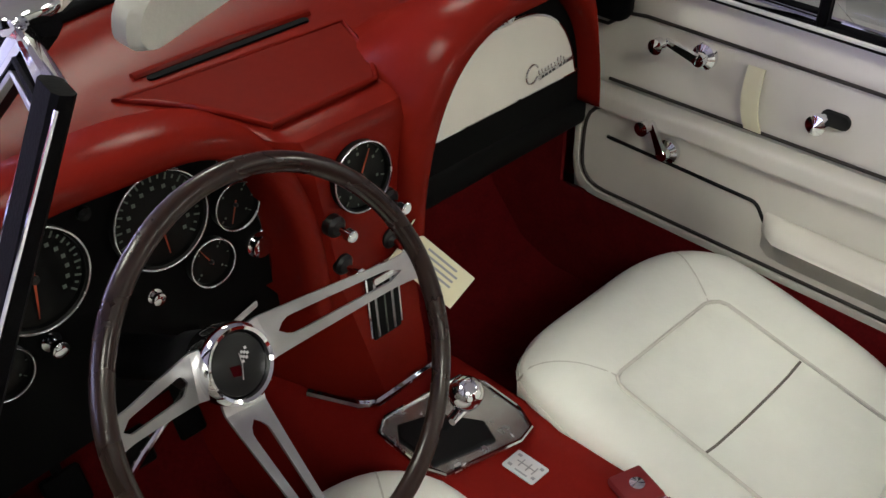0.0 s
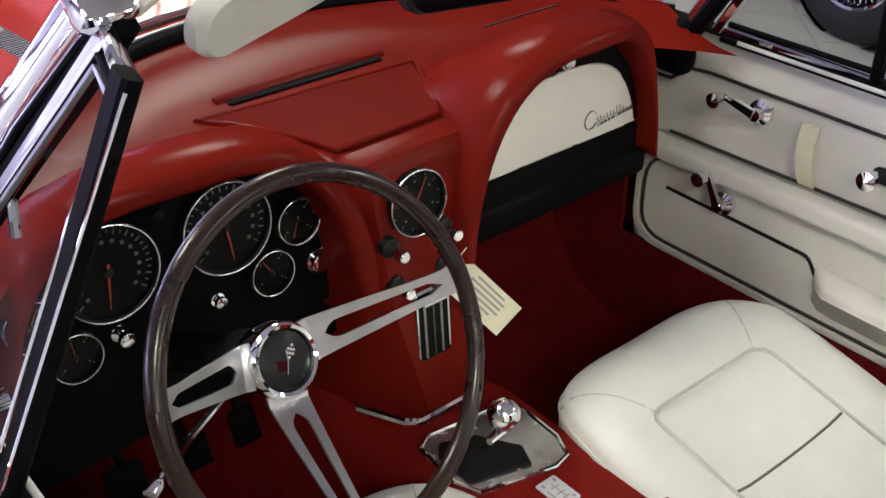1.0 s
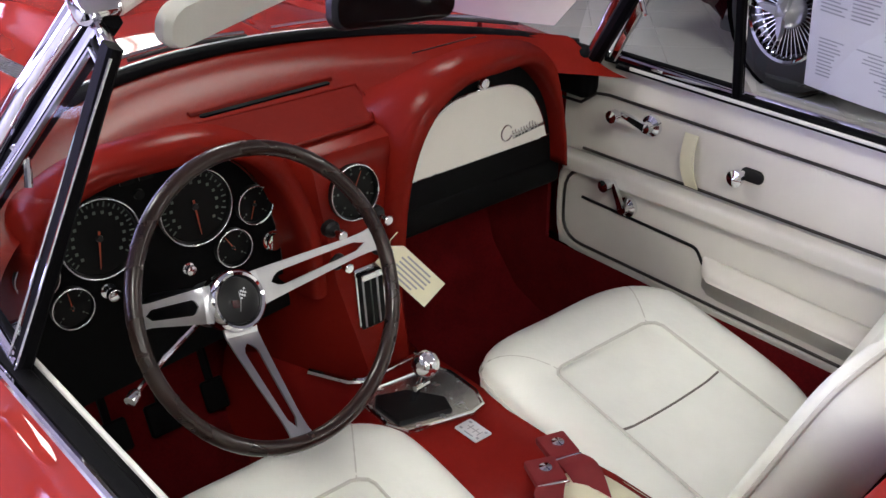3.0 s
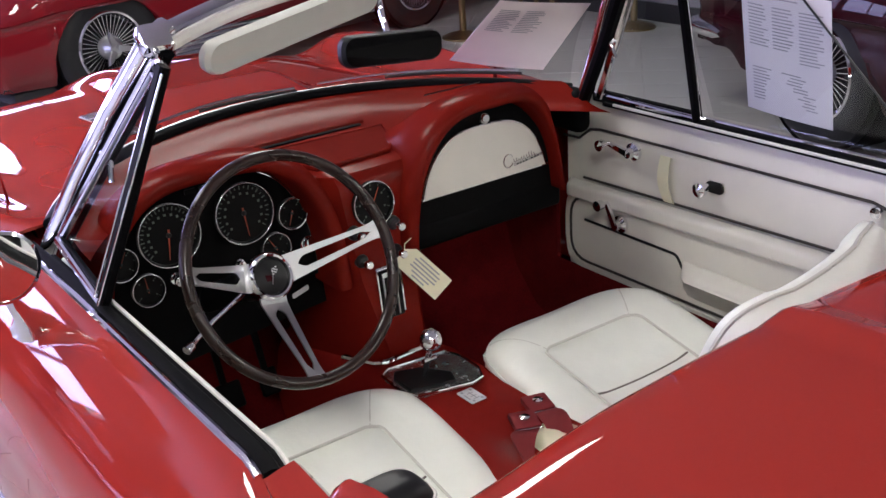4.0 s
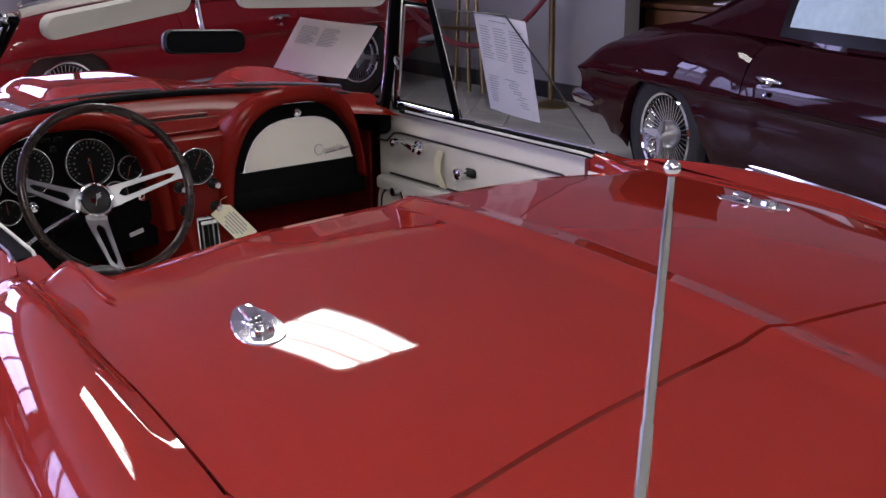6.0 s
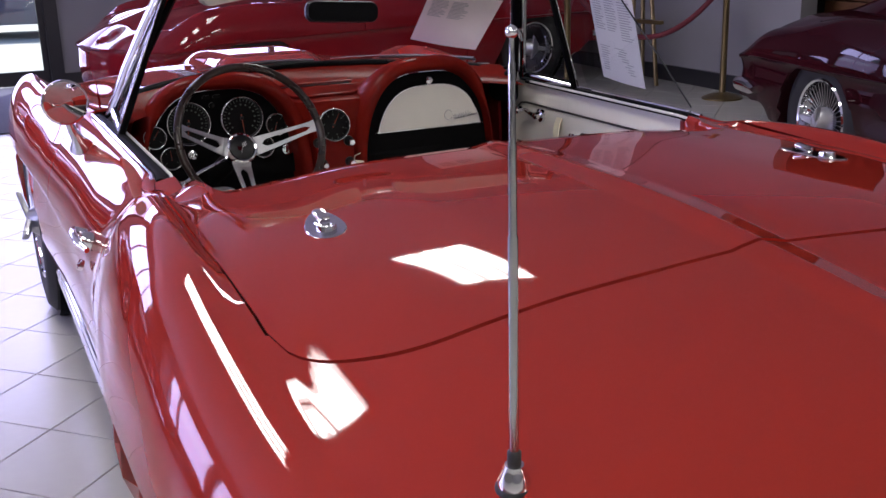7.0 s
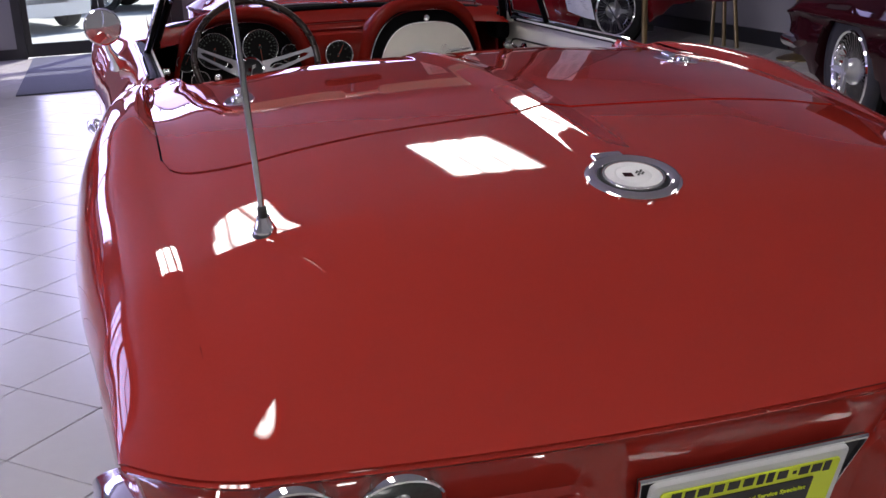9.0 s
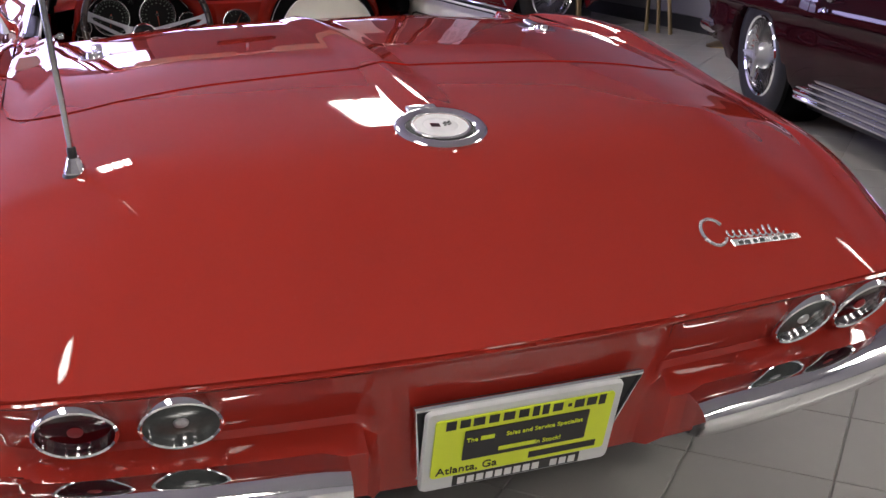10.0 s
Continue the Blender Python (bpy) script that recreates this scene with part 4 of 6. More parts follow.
def seat(cx, back_y, name, low):
    s = new(name)
    s.parent, s.matrix_basis = car, pose(cx, 1.10, 0.455)
    s["label"] = "white pleated vinyl bucket seat"

    def crown(x, y):
        return -0.22 * max(0.0, 0.14 - y) - 0.03 * max(0.0, y - 0.16) + 0.02 * (abs(x) / 0.22) ** 2 - 0.007 * smooth01((0.137 - abs(x + 0.013)) / 0.016) * smooth01((0.110 - y) / 0.016)

    shape, edge = pillow(0.242, 0.268, 0.17, crown, 0.26, 0.052)
    cushion = part("cushion", shape, VINYL, s, smooth=180)
    part("piping", tube([p + Vector((0, 0, -0.004)) for p in edge], 0.0042, 6, closed=True), PIPING, cushion)
    rect = [(-0.133, -0.22), (-0.133, 0.078)] + [(-0.133 + 0.026 * (1 - math.cos(radians(a))), 0.078 + 0.026 * math.sin(radians(a))) for a in (30, 60, 90)]
    rect += [(-x, y) for x, y in rect[::-1]]
    rect = [(x - 0.013, y) for x, y in rect]
    part("piping", tube([(x, y, crown(x * 1.02, y + 0.002) + 0.0005) for x, y in rect], 0.0030, 6), PIPING, cushion)
    part("stitching", tube([(x, -0.052, crown(x, -0.052) - 0.0005) for x in span(-0.143, 0.117, 8)], 0.0022, 6), SEAM, cushion)
    def seam_at(x, y):
        d = ((abs(x) / 0.242) ** 3.6 + (abs(y) / 0.268) ** 3.6) ** (1 / 3.6)
        k = min(1.0, max(0.0, (d - 0.74) / 0.26))
        return Vector((x, y, crown(x, y) - 0.052 * (1 - math.sqrt(1 - k * k)) - 0.001))

    for sx in (-1, 1):
        part("stitching", tube([seam_at(sx * (0.118 + 0.075 * k) - 0.013, 0.104 + 0.115 * k) for k in span(0, 1, 8)], 0.0018, 6), PIPING, cushion)
    # backrest, leaning back
    lean = basis((0.014 if low else 0.0, back_y - 1.10, 0.118 - low), (-1, -0.17 if low else 0.0, 0), (0, -0.37, 0.93))

    def face(x, y):
        return 0.018 * (abs(x) / 0.22) ** 2 - 0.005 * smooth01((0.138 - abs(x)) / 0.016)

    shape, edge = pillow(0.264, 0.225, 0.10, face, 0.10, 0.020, 9.0) if low else pillow(0.225, 0.225, 0.07, face, 0.22, 0.05)
    back = part("backrest", xf(shape, lean), VINYL, s, smooth=180)
    part("piping", tube([lean @ (p + Vector((0, 0, -0.003))) for p in edge], 0.0042, 6, closed=True), PIPING, back)
    part("back_shell", xf(rbox(0.42, 0.42, 0.02, 0.009, 2), lean @ pose(0, -0.02, -0.108 if low else -0.078)), BLACK, s, "black seat back shell")
    part("seat_base", xf(rbox(0.42, 0.46, 0.10, 0.02, 2), pose(0, 0, -0.215)), BLACK, s)
    return s


seat(0.335, 0.790, "passenger_seat", 0.026)
seat(-0.330, 0.635, "driver_seat", 0.0)
part("tunnel_pad", xf(pillow(0.072, 0.105, 0.03, lambda x, y: -6.0 * x * x, 0.5, 0.02)[0], pose(0.035, 0.925, 0.440)), TAG, car, "cream vinyl pad on the tunnel behind the belts")
part("seat_harness_cover", xf(pillow(0.056, 0.034, 0.10, lambda x, y: 0.0, 0.7, 0.03)[0], pose(-0.575, 0.575, 0.820)), BLACK, car, "black padded cover behind the driver's seat")
part("cover_piping", tube([(-0.575 + 0.057 * u, 0.575 + 0.035 * v, 0.795) for u, v in (superell(2 * math.pi * i / 40) for i in range(40))], 0.0022, 6, closed=True), PIPING, car)


# trim behind the doors
for side in (-1, 1):
    part("quarter_trim", grid([[(side * (0.626 - 0.01 * math.sin(3 * k)), y, 0.55 + 0.245 * k) for k in span(0, 1, 6)] for y in span(0.50, 0.665, 4)], flip=side < 0), VINYL, car, "white vinyl trim behind the door", solid=0.006)
    part("trim_edge", tube([(side * 0.636, 0.676, z) for z in span(0.50, 0.82, 5)], 0.009, 8), WEB, car, "red edge strip")


# inside of the doors
def door_lining(side):
    d = new("door_lining")
    d.parent = car
    d["label"] = "white vinyl door lining with dark piping"
    rows = []
    for y in span(0.69, 1.63, 20):
        rows.append([(side * x, y, z) for x, z in ((0.678, 0.822), (0.672, 0.832), (0.666, 0.831), (0.661, 0.815), (0.659, 0.74), (0.658, 0.62), (0.658, 0.40), (0.662, 0.375), (0.675, 0.37))])
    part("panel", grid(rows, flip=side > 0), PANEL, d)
    m = basis((side * 0.657, 1.15, 0), (0, -side, 0), (0, 0, 1)) @ Matrix.Diagonal((side, 1, 1, 1))
    line_top = [(-0.49, 0.718), (-0.435, 0.720), (-0.395, 0.750), (-0.36, 0.755), (0.36, 0.758), (0.395, 0.750), (0.40, 0.735), (0.40, 0.70)]
    low_line = [(-0.42, 0.622), (0.40, 0.640), (0.42, 0.66), (0.42, 0.70)]
    for pts in (line_top, low_line):
        part("piping", xf(tube([(x, z, 0.002) for x, z in pts], 0.0034, 6), m), DARK_PIPE, d, "dark piping")
    # lower pocket panel, standing proud, with a border and dark piping round its front end
    pocket = soften([(-0.478, 0.590), (-0.478, 0.385), (0.44, 0.385), (0.44, 0.612)], 0.06)
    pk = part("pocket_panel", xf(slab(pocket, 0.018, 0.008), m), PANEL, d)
    part("pocket_border", xf(tube([(x, z, 0.016) for x, z in soften([(-0.30, 0.588), (-0.466, 0.582), (-0.466, 0.396), (0.43, 0.396)], 0.07, False)], 0.0075, 8, flat=0.6), m), PANEL, pk)
    part("piping", xf(tube([(x, z, 0.0185) for x, z in soften([(-0.34, 0.580), (-0.451, 0.574), (-0.451, 0.408), (0.425, 0.408)], 0.06, False)], 0.0036, 6), m), DARK_PIPE, d, "dark piping")
    part("pocket_slot", xf(tube([(x, z, 0.018) for x, z in soften([(-0.40, 0.520), (-0.10, 0.516), (-0.078, 0.482), (0.20, 0.478), (0.42, 0.476)], 0.012, False)], 0.0036, 6), m), BLACK, pk)
    arm = [[(x, z + 0.02 * k, 0.004 + (o - 0.004) * smooth01((x + 0.464) / 0.022)) for z, o in ((0.614, 0.004), (0.614, 0.026), (0.6125, 0.033), (0.608, 0.037), (0.603, 0.0385), (0.584, 0.0385), (0.579, 0.037), (0.576, 0.032), (0.574, 0.022), (0.572, 0.010))] for x, k in ((x, (x + 0.45) / 0.9) for x in [-0.464, -0.460, -0.456, -0.450, -0.444] + span(-0.436, 0.44, 13))]
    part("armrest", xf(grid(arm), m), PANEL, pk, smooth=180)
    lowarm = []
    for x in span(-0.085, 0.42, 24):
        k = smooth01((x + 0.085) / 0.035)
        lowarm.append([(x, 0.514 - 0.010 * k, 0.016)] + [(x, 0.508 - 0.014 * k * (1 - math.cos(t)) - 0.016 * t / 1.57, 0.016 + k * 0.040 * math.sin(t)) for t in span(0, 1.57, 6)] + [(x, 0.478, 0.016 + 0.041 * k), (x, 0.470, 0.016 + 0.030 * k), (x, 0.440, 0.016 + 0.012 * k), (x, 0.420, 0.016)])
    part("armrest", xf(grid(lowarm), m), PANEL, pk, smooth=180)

    def crank(x, z, ang, length):
        c = part("window_crank", xf(join(lathe([(0.022, 0), (0.021, 0.008), (0.012, 0.014), (0.011, 0.026), (0, 0.028)], 20), xf(slab([(0.0, -0.008), (length, -0.005), (length, 0.005), (0.0, 0.008)], 0.008, 0.002), pose(0, 0, 0.020, 0, 0, ang)), xf(lathe([(0.004, 0.02), (0.005, 0.034), (0.012, 0.040), (0.013, 0.056), (0, 0.060)], 14), pose(length * math.cos(radians(ang)), length * math.sin(radians(ang)), 0))), m @ pose(x, z, 0.020)), CHROME, d, "chrome window crank")
        return c

    crank(-0.232, 0.733, 168, 0.062)
    crank(-0.272, 0.545, 118, 0.058)
    part("escutcheon", xf(slab(round_rect(0.048, 0.026, 0.012), 0.005, 0.002), m @ pose(-0.012, 0.695, 0.001)), BLACK, d)
    part("door_pull_knob", xf(lathe([(0.008, 0), (0.008, 0.016), (0.015, 0.022), (0.016, 0.036), (0, 0.042)], 18), m @ pose(-0.026, 0.695, 0.004)), CHROME, d)
    part("lock_knob", xf(lathe([(0.012, 0), (0.011, 0.008), (0, 0.010)], 16), m @ pose(0.372, 0.742, 0.004)), CHROME, d)
    part("pull_strap", xf(grid([[(x + 0.012 * k, 0.735 - 0.105 * k, 0.004 + 0.016 * math.sin(math.pi * k)) for x in (-0.165, -0.135)] for k in span(0, 1, 8)]), m), TAG, d, "cream pull strap", solid=0.003)
    return d


door_lining(1)
door_lining(-1)


# windscreen, its frame and the quarter windows
def header(u):
    """The screen's top edge, u from -1 to 1."""
    a = abs(u)
    return Vector((0.485 * u, 1.425 - 0.16 * a ** 2.2, 1.218 - 0.030 * a ** 2))


def screen_base(u):
    x = 0.612 * u
    return Vector((x, cowl(x), 0.872 - 0.020 * abs(u) ** 3))


rows = []
for k in span(0, 1, 10):
    row = []
    for u in span(-1, 1, 28):
        a, b = screen_base(u), header(u)
        row.append(a.lerp(b, k) + Vector((0, 0.035 * math.sin(math.pi * k), 0.02 * math.sin(math.pi * k))))
    rows.append(row)
screen = part("windscreen", grid(rows), GLASS, car, "clear windscreen glass")
screen.visible_shadow = False
part("header_rail", tube([header(u) + Vector((0, -0.004, 0.006)) for u in span(-1, 1, 32)], 0.015, 10, flat=1.2), CHROME, car, "chrome header rail")
part("header_lining", tube([header(u) + Vector((0, -0.020, -0.006)) for u in span(-0.96, 0.96, 28)], 0.010, 8), PANEL, car)
part("screen_seal", tube([screen_base(u) + Vector((0, -0.004, 0.002)) for u in span(-1, 1, 40)], 0.017, 10, flat=0.8), SEAL, car)
part("screen_trim", tube([screen_base(u) + Vector((0, 0.022, 0.008)) for u in span(-1, 1, 40)], 0.0035, 8), STEEL, car)
for x0, lean in ((-0.30, 1), (0.16, 1)):
    pts = [(x0 + 0.40 * k * lean, cowl(x0 + 0.40 * k * lean) + 0.045 - 0.01 * k, 0.886 + 0.006 * math.sin(3 * k)) for k in span(0, 1, 8)]
    w = part("wiper", tube(pts, 0.004, 6), CHROME, car)
    part("wiper_blade", tube([Vector(p) + Vector((0, -0.010, -0.004)) for p in pts[3:]], 0.004, 6), RUBBER, w)
for side in (-1, 1):
    base, top, post = Vector((side * 0.628, 1.520, 0.840)), Vector((side * 0.490, 1.262, 1.190)), Vector((side * 0.652, 1.215, 0.838))
    pill = part("pillar", tube([base + Vector((0, 0.02, -0.02)), base.lerp(top, 0.33) + Vector((0, 0.012, 0.008)), base.lerp(top, 0.66) + Vector((0, 0.014, 0.010)), top + Vector((0, 0.006, 0.004)), top + Vector((-side * 0.03, 0.016, 0.018))], [0.021, 0.018, 0.017, 0.019, 0.017], 10), CHROME, car, "chrome windscreen pillar")
    part("pillar_lining", tube([base + Vector((-side * 0.012, 0.012, -0.02)), base.lerp(top, 0.5) + Vector((-side * 0.012, -0.010, -0.004)), top + Vector((-side * 0.012, -0.012, -0.012))], 0.015, 8), SEAL, pill)
    if side > 0:
        part("pillar_trim", xf(rbox(0.050, 0.14, 0.105, 0.022, 4), pose(0.612, 1.585, 0.806)), SEAL, car, "black moulded trim at the foot of the pillar")
    part("pillar_cap", xf(rbox(0.05, 0.035, 0.045, 0.010, 2), Matrix.Translation(top + Vector((0, -0.004, 0.006))) @ pose(0, 0, 0, -40, 0, 0)), CHROME, pill)
    top2 = Vector((side * 0.519, 1.158, 1.168))
    a, b, c = base + Vector((0, -0.035, 0.012)), top + Vector((side * 0.004, -0.020, -0.016)), post
    vent = part("quarter_window", grid([[a, a.lerp(c, 0.5), c], [a.lerp(b, 0.5), a.lerp(b, 0.5).lerp(c.lerp(top2, 0.5), 0.5), c.lerp(top2, 0.5)], [b, b.lerp(top2, 0.5), top2]]), VENT_GLASS, car, "triangular quarter window")
    vent.visible_shadow = False
    face = (c - a).cross(b - a).normalized()
    mid = (a + b + c + top2) / 4
    ring = [a, b, top2]
    inset = lambda p, k: p + (mid - p).normalized() * k
    part("window_frame", strip([a + Vector((0, 0, -0.006))] + ring[1:], 0.017, 0.014, face), CHROME, vent)
    part("window_frame", strip([a, c], 0.014, 0.013, face), CHROME, vent)
    part("window_seal", strip([inset(p, 0.017) for p in (c, a, b, top2)], 0.009, 0.009, face), SEAL, vent)
    part("window_frame", strip([inset(p, 0.026) for p in (a, b, top2)], 0.005, 0.007, face), STEEL, vent)
    part("window_post", strip([c + Vector((0, 0, -0.008)), c.lerp(top2, 0.5), top2 + Vector((0, 0, 0.010))], 0.026 if side < 0 else 0.016, 0.016, face), SEAL, vent)
    along = (top2 - c).cross(face).normalized()
    for o in (-0.0125, 0.0125) if side < 0 else (-0.0075, 0.0075):
        part("post_trim", tube([c + along * o - face * side * 0.008, top2 + along * o - face * side * 0.008], 0.0016, 6), CHROME, vent)
    k = a.lerp(b, 0.45)
    part("window_catch", join(tube([k + Vector((-side * 0.005, 0, 0.02)), k + Vector((-side * 0.016, -0.004, 0.0)), k + Vector((-side * 0.010, -0.012, -0.03))], 0.005, 8)), CHROME, vent)
    sill = [(s, hermite(YS, XP, s), hermite(YS, ZP, s)) for s in span(1.56, 0.66, 24)]
    part("door_top_chrome", tube([(side * (x + 0.004), s, z + 0.004) for s, x, z in sill], 0.0055, 8), CHROME, car)
    part("weatherstrip", tube([(side * (x - 0.012), s, z + 0.001) for s, x, z in sill], 0.0125, 8, flat=0.6), SEAL, car)
    part("window_channel", tube([(side * (x - 0.026), s, z - 0.004) for s, x, z in sill[2:]], 0.008, 8, flat=0.7), SEAL, car)
    part("channel_line", tube([(side * (x - 0.019), s, z + 0.005) for s, x, z in sill[2:]], 0.0016, 6), STEEL, car)
    part("inner_lip", tube([(side * (x - 0.034), s, z + 0.001) for s, x, z in sill[3:]], 0.0036, 8), PIPING, car, "cream inner lip")
    # side pipe cover
    pipe = []
    for j in range(5):
        z = 0.20 + 0.026 * j
        pipe.append(tube([(side * (0.764 + 0.012 * math.sin(math.pi * (j + 0.5) / 5)), y, z) for y in span(0.43, 2.08, 6)], 0.0135, 8))
    part("side_pipe_cover", join(*pipe), CHROME, car, "ribbed bright side exhaust cover")

# right side window, wound up, with its sheet of paper
pane = grid([[(0.682 - 0.085 * k, y, 0.842 + 0.295 * k) for y in span(1.195 + 0.03 * k, 0.70 + 0.24 * k, 6)] for k in span(0, 1, 4)])
win = part("side_window", pane, GLASS, car, "clear side window wound up")
win.visible_shadow = False
part("window_edge", tube([(0.598, 1.225, 1.138), (0.598, 0.945, 1.138), (0.640, 0.82, 0.99), (0.681, 0.705, 0.845)], 0.0022, 6), DARK, win)


def on_skin(x, s, turn=0.0, reach=0.02):
    """A pose lying on the upper skin."""
    p = inner(s, x)
    dx, dy = inner(s, x + reach) - inner(s, x - reach), inner(s + 0.02, x) - inner(s - 0.02, x)
    n = dx.cross(dy).normalized()
    y = (dy - n * dy.dot(n)).normalized()
    m = Matrix((y.cross(n), y, n)).transposed().to_4x4()
    m.translation = p
    return m @ pose(0, 0, 0, 0, 0, turn)


# slatted vent let into the hood beside its raised centre
vent_m = on_skin(-0.290, 2.150, 0) @ pose(0, 0, 0.0015, 0, 0, 4)
hv = part("hood_vent", xf(slab(round_rect(0.052, 0.290, 0.006), 0.004, 0.002), vent_m), STEEL, car, "bright slatted hood vent")
part("vent_opening", xf(slab(round_rect(0.040, 0.276, 0.003), 0.0015), vent_m @ pose(0, 0, 0.0035)), SEAL, hv)
for i in range(30):
    part("slat", xf(rbox(0.040, 0.0042, 0.003, 0.001, 1), vent_m @ pose(0, -0.1325 + 0.00914 * i, 0.0055)), SATIN, hv, smooth=0)

# inside mirror and sun visors
mir = part("inside_mirror", xf(slab(round_rect(0.205, 0.058, 0.022), 0.022, 0.006), basis((-0.004, 1.384, 1.084), (1, -0.10, -0.06), (0, 0.04, 1))), BLACK, car)
part("mirror_face", xf(slab(round_rect(0.196, 0.050, 0.019), 0.002), basis((-0.004, 1.3615, 1.0848), (1, -0.10, -0.06), (0, 0.04, 1))), MIRROR_DARK, mir)
part("mirror_stem", tube([(0.0, 1.388, 1.108), (0.004, 1.410, 1.14), (0.0, 1.412, 1.190)], 0.006, 8), CHROME, mir)
for c, w, drop, roll in ((-0.235, 0.39, 1.175, 0), (0.265, 0.385, 1.187, 0)):
    v = new("sun_visor")
    v.parent = car
    v.matrix_basis = basis((c, 1.308, drop), (0.37, -0.38 * c, 0.042 if c < 0 else -0.01), (0, -0.30, 1))
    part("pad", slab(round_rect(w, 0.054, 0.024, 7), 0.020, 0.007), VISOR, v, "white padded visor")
    part("visor_rod", tube([(w / 2 - 0.04, 0.026, 0.01), (w / 2 + 0.05, 0.030, 0.008), (w / 2 + 0.07, 0.045, 0.0)], 0.005, 8), CHROME, v)

# outside mirror on the driver's door
om = new("outside_mirror")
om.parent = car
om.matrix_basis = basis((-0.770, 1.255, 0.919), (1, 0.05, 0), (0, 0.01, 1))
part("shell", lathe([(0.0, -0.034), (0.030, -0.028), (0.048, -0.012), (0.055, 0.002), (0.055, 0.008), (0.050, 0.010)], 32), CHROME, om)
part("mirror_glass", lathe([(0.051, 0.006), (0.050, 0.0085), (0, 0.009)], 32), MIRROR, om)
part("stem", tube([(0.004, -0.040, -0.014), (0.012, -0.070, -0.022), (0.026, -0.100, -0.036), (0.034, -0.122, -0.050)], [0.010, 0.011, 0.016, 0.030], 12), CHROME, om)


# door handles with push button and lock
def door_handle(root, side):
    h = new("door_handle")
    h.parent = root
    h.matrix_basis = basis((side * 0.800, 0.775, 0.695), (0, side, 0.0), (-side * 0.45, 0, 1))
    part("grip", tube([(-0.055, 0, 0.0), (-0.060, 0, 0.026), (-0.02, 0.002, 0.034), (0.05, 0, 0.030), (0.085, -0.002, 0.016)], [0.013, 0.011, 0.009, 0.009, 0.006], 10), CHROME, h)
    part("push_button", lathe([(0.020, -0.004), (0.019, 0.010), (0.014, 0.020), (0, 0.022)], 20), CHROME, h)
    part("lock", xf(lathe([(0.012, -0.004), (0.012, 0.006), (0, 0.008)], 16), pose(-0.005, -0.055, 0)), CHROME, h)


for side in (-1, 1):
    door_handle(car, side)


# fittings on the deck
for side in (-1, 1):
    latch = new("deck_latch")
    latch.parent = car
    latch.matrix_basis = on_skin(side * 0.508, 0.102, 10 * side) @ Matrix.Scale(1.18, 4)
    latch["label"] = "chrome teardrop deck latch plate"
    tear = [(0.034 * math.sin(t) * (0.86 + 0.22 * -math.cos(t)), 0.066 * math.cos(t)) for t in (2 * math.pi * i / 28 for i in range(28))]
    part("latch_plate", slab(tear[::-1], 0.008, 0.004), CHROME, latch)
    part("socket", xf(lathe([(0.014, 0), (0.013, 0.006), (0.009, 0.005), (0.008, 0.001), (0, 0.001)], 20), pose(0.0, -0.028, 0.008)), CHROME, latch)
    part("latch_tab", xf(rbox(0.018, 0.030, 0.010, 0.004, 2), pose(0, 0.018, 0.014, 14, 0, 10)), CHROME, latch)

ant = new("antenna")
ant.parent, ant.matrix_basis = car, Matrix.Translation(inner(-0.660, -0.571)) @ Vector((0, 0, 1)).rotation_difference(Vector((-0.057, -0.108, 0.992))).to_matrix().to_4x4()
ant["label"] = "chrome telescopic antenna on a black collar"
part("collar", lathe([(0.020, -0.004), (0.0195, 0.004), (0.016, 0.008)], 24), RUBBER, ant)
part("antenna_base", lathe([(0.017, 0.006), (0.0165, 0.012), (0.0115, 0.022), (0.0095, 0.030), (0.0, 0.031)], 24), CHROME, ant)
part("sleeve", lathe([(0.0070, 0.029), (0.0070, 0.044), (0.0045, 0.047)], 16), RUBBER, ant)
part("mast", lathe([(0.0048, 0.045), (0.0048, 0.27), (0.0039, 0.273), (0.0039, 0.355), (0.0032, 0.358), (0.0032, 0.425), (0.0024, 0.428), (0.0024, 0.447)], 14), MAST, ant)
part("mast_tip", xf(lathe([(0.0, -0.006)] + [(0.0055 * math.cos(radians(a)), 0.0055 * math.sin(radians(a))) for a in range(-60, 90, 20)] + [(0, 0.006)], 14), pose(0, 0, 0.452)), CHROME, ant)

cap = new("fuel_flap")
cap.parent, cap.matrix_basis = car, on_skin(-0.011, -0.704, 0, 0.13) @ pose(0, 0, 0.003) @ Matrix.Scale(0.88, 4)
cap["label"] = "round chrome fuel flap with a white centre"
part("flap_rim", lathe([(0.085, -0.012), (0.0855, 0.005), (0.081, 0.010), (0.074, 0.0125), (0.067, 0.010), (0.062, 0.005)], 48), CHROME, cap)
part("flap_ring", lathe([(0.063, 0.004), (0.061, 0.008), (0.056, 0.008)], 48), BLACK, cap)
part("flap_ring", lathe([(0.056, 0.006), (0.0545, 0.0105), (0.051, 0.0105)], 48), SATIN, cap)
part("flap_centre", lathe([(0.052, 0.006), (0.050, 0.0100), (0.034, 0.0106), (0.033, 0.0098), (0.031, 0.0098), (0.030, 0.0106), (0, 0.011)], 48), PAPER, cap, "white disc with small flags")
part("emblem", xf(slab([(-0.004, -0.010), (-0.020, -0.006), (-0.019, 0.008), (-0.003, 0.004)], 0.001), pose(0, 0, 0.0108)), LENS_RED, cap, "small red flag emblem")
part("emblem", join(*[xf(rbox(0.004, 0.004, 0.001, 0), pose(0.006 + 0.0042 * i, -0.006 + 0.0042 * j + 0.001 * i, 0.0112)) for i in range(4) for j in range(4) if (i + j) % 2 == 0]), BLACK, cap, "small chequered flag emblem")
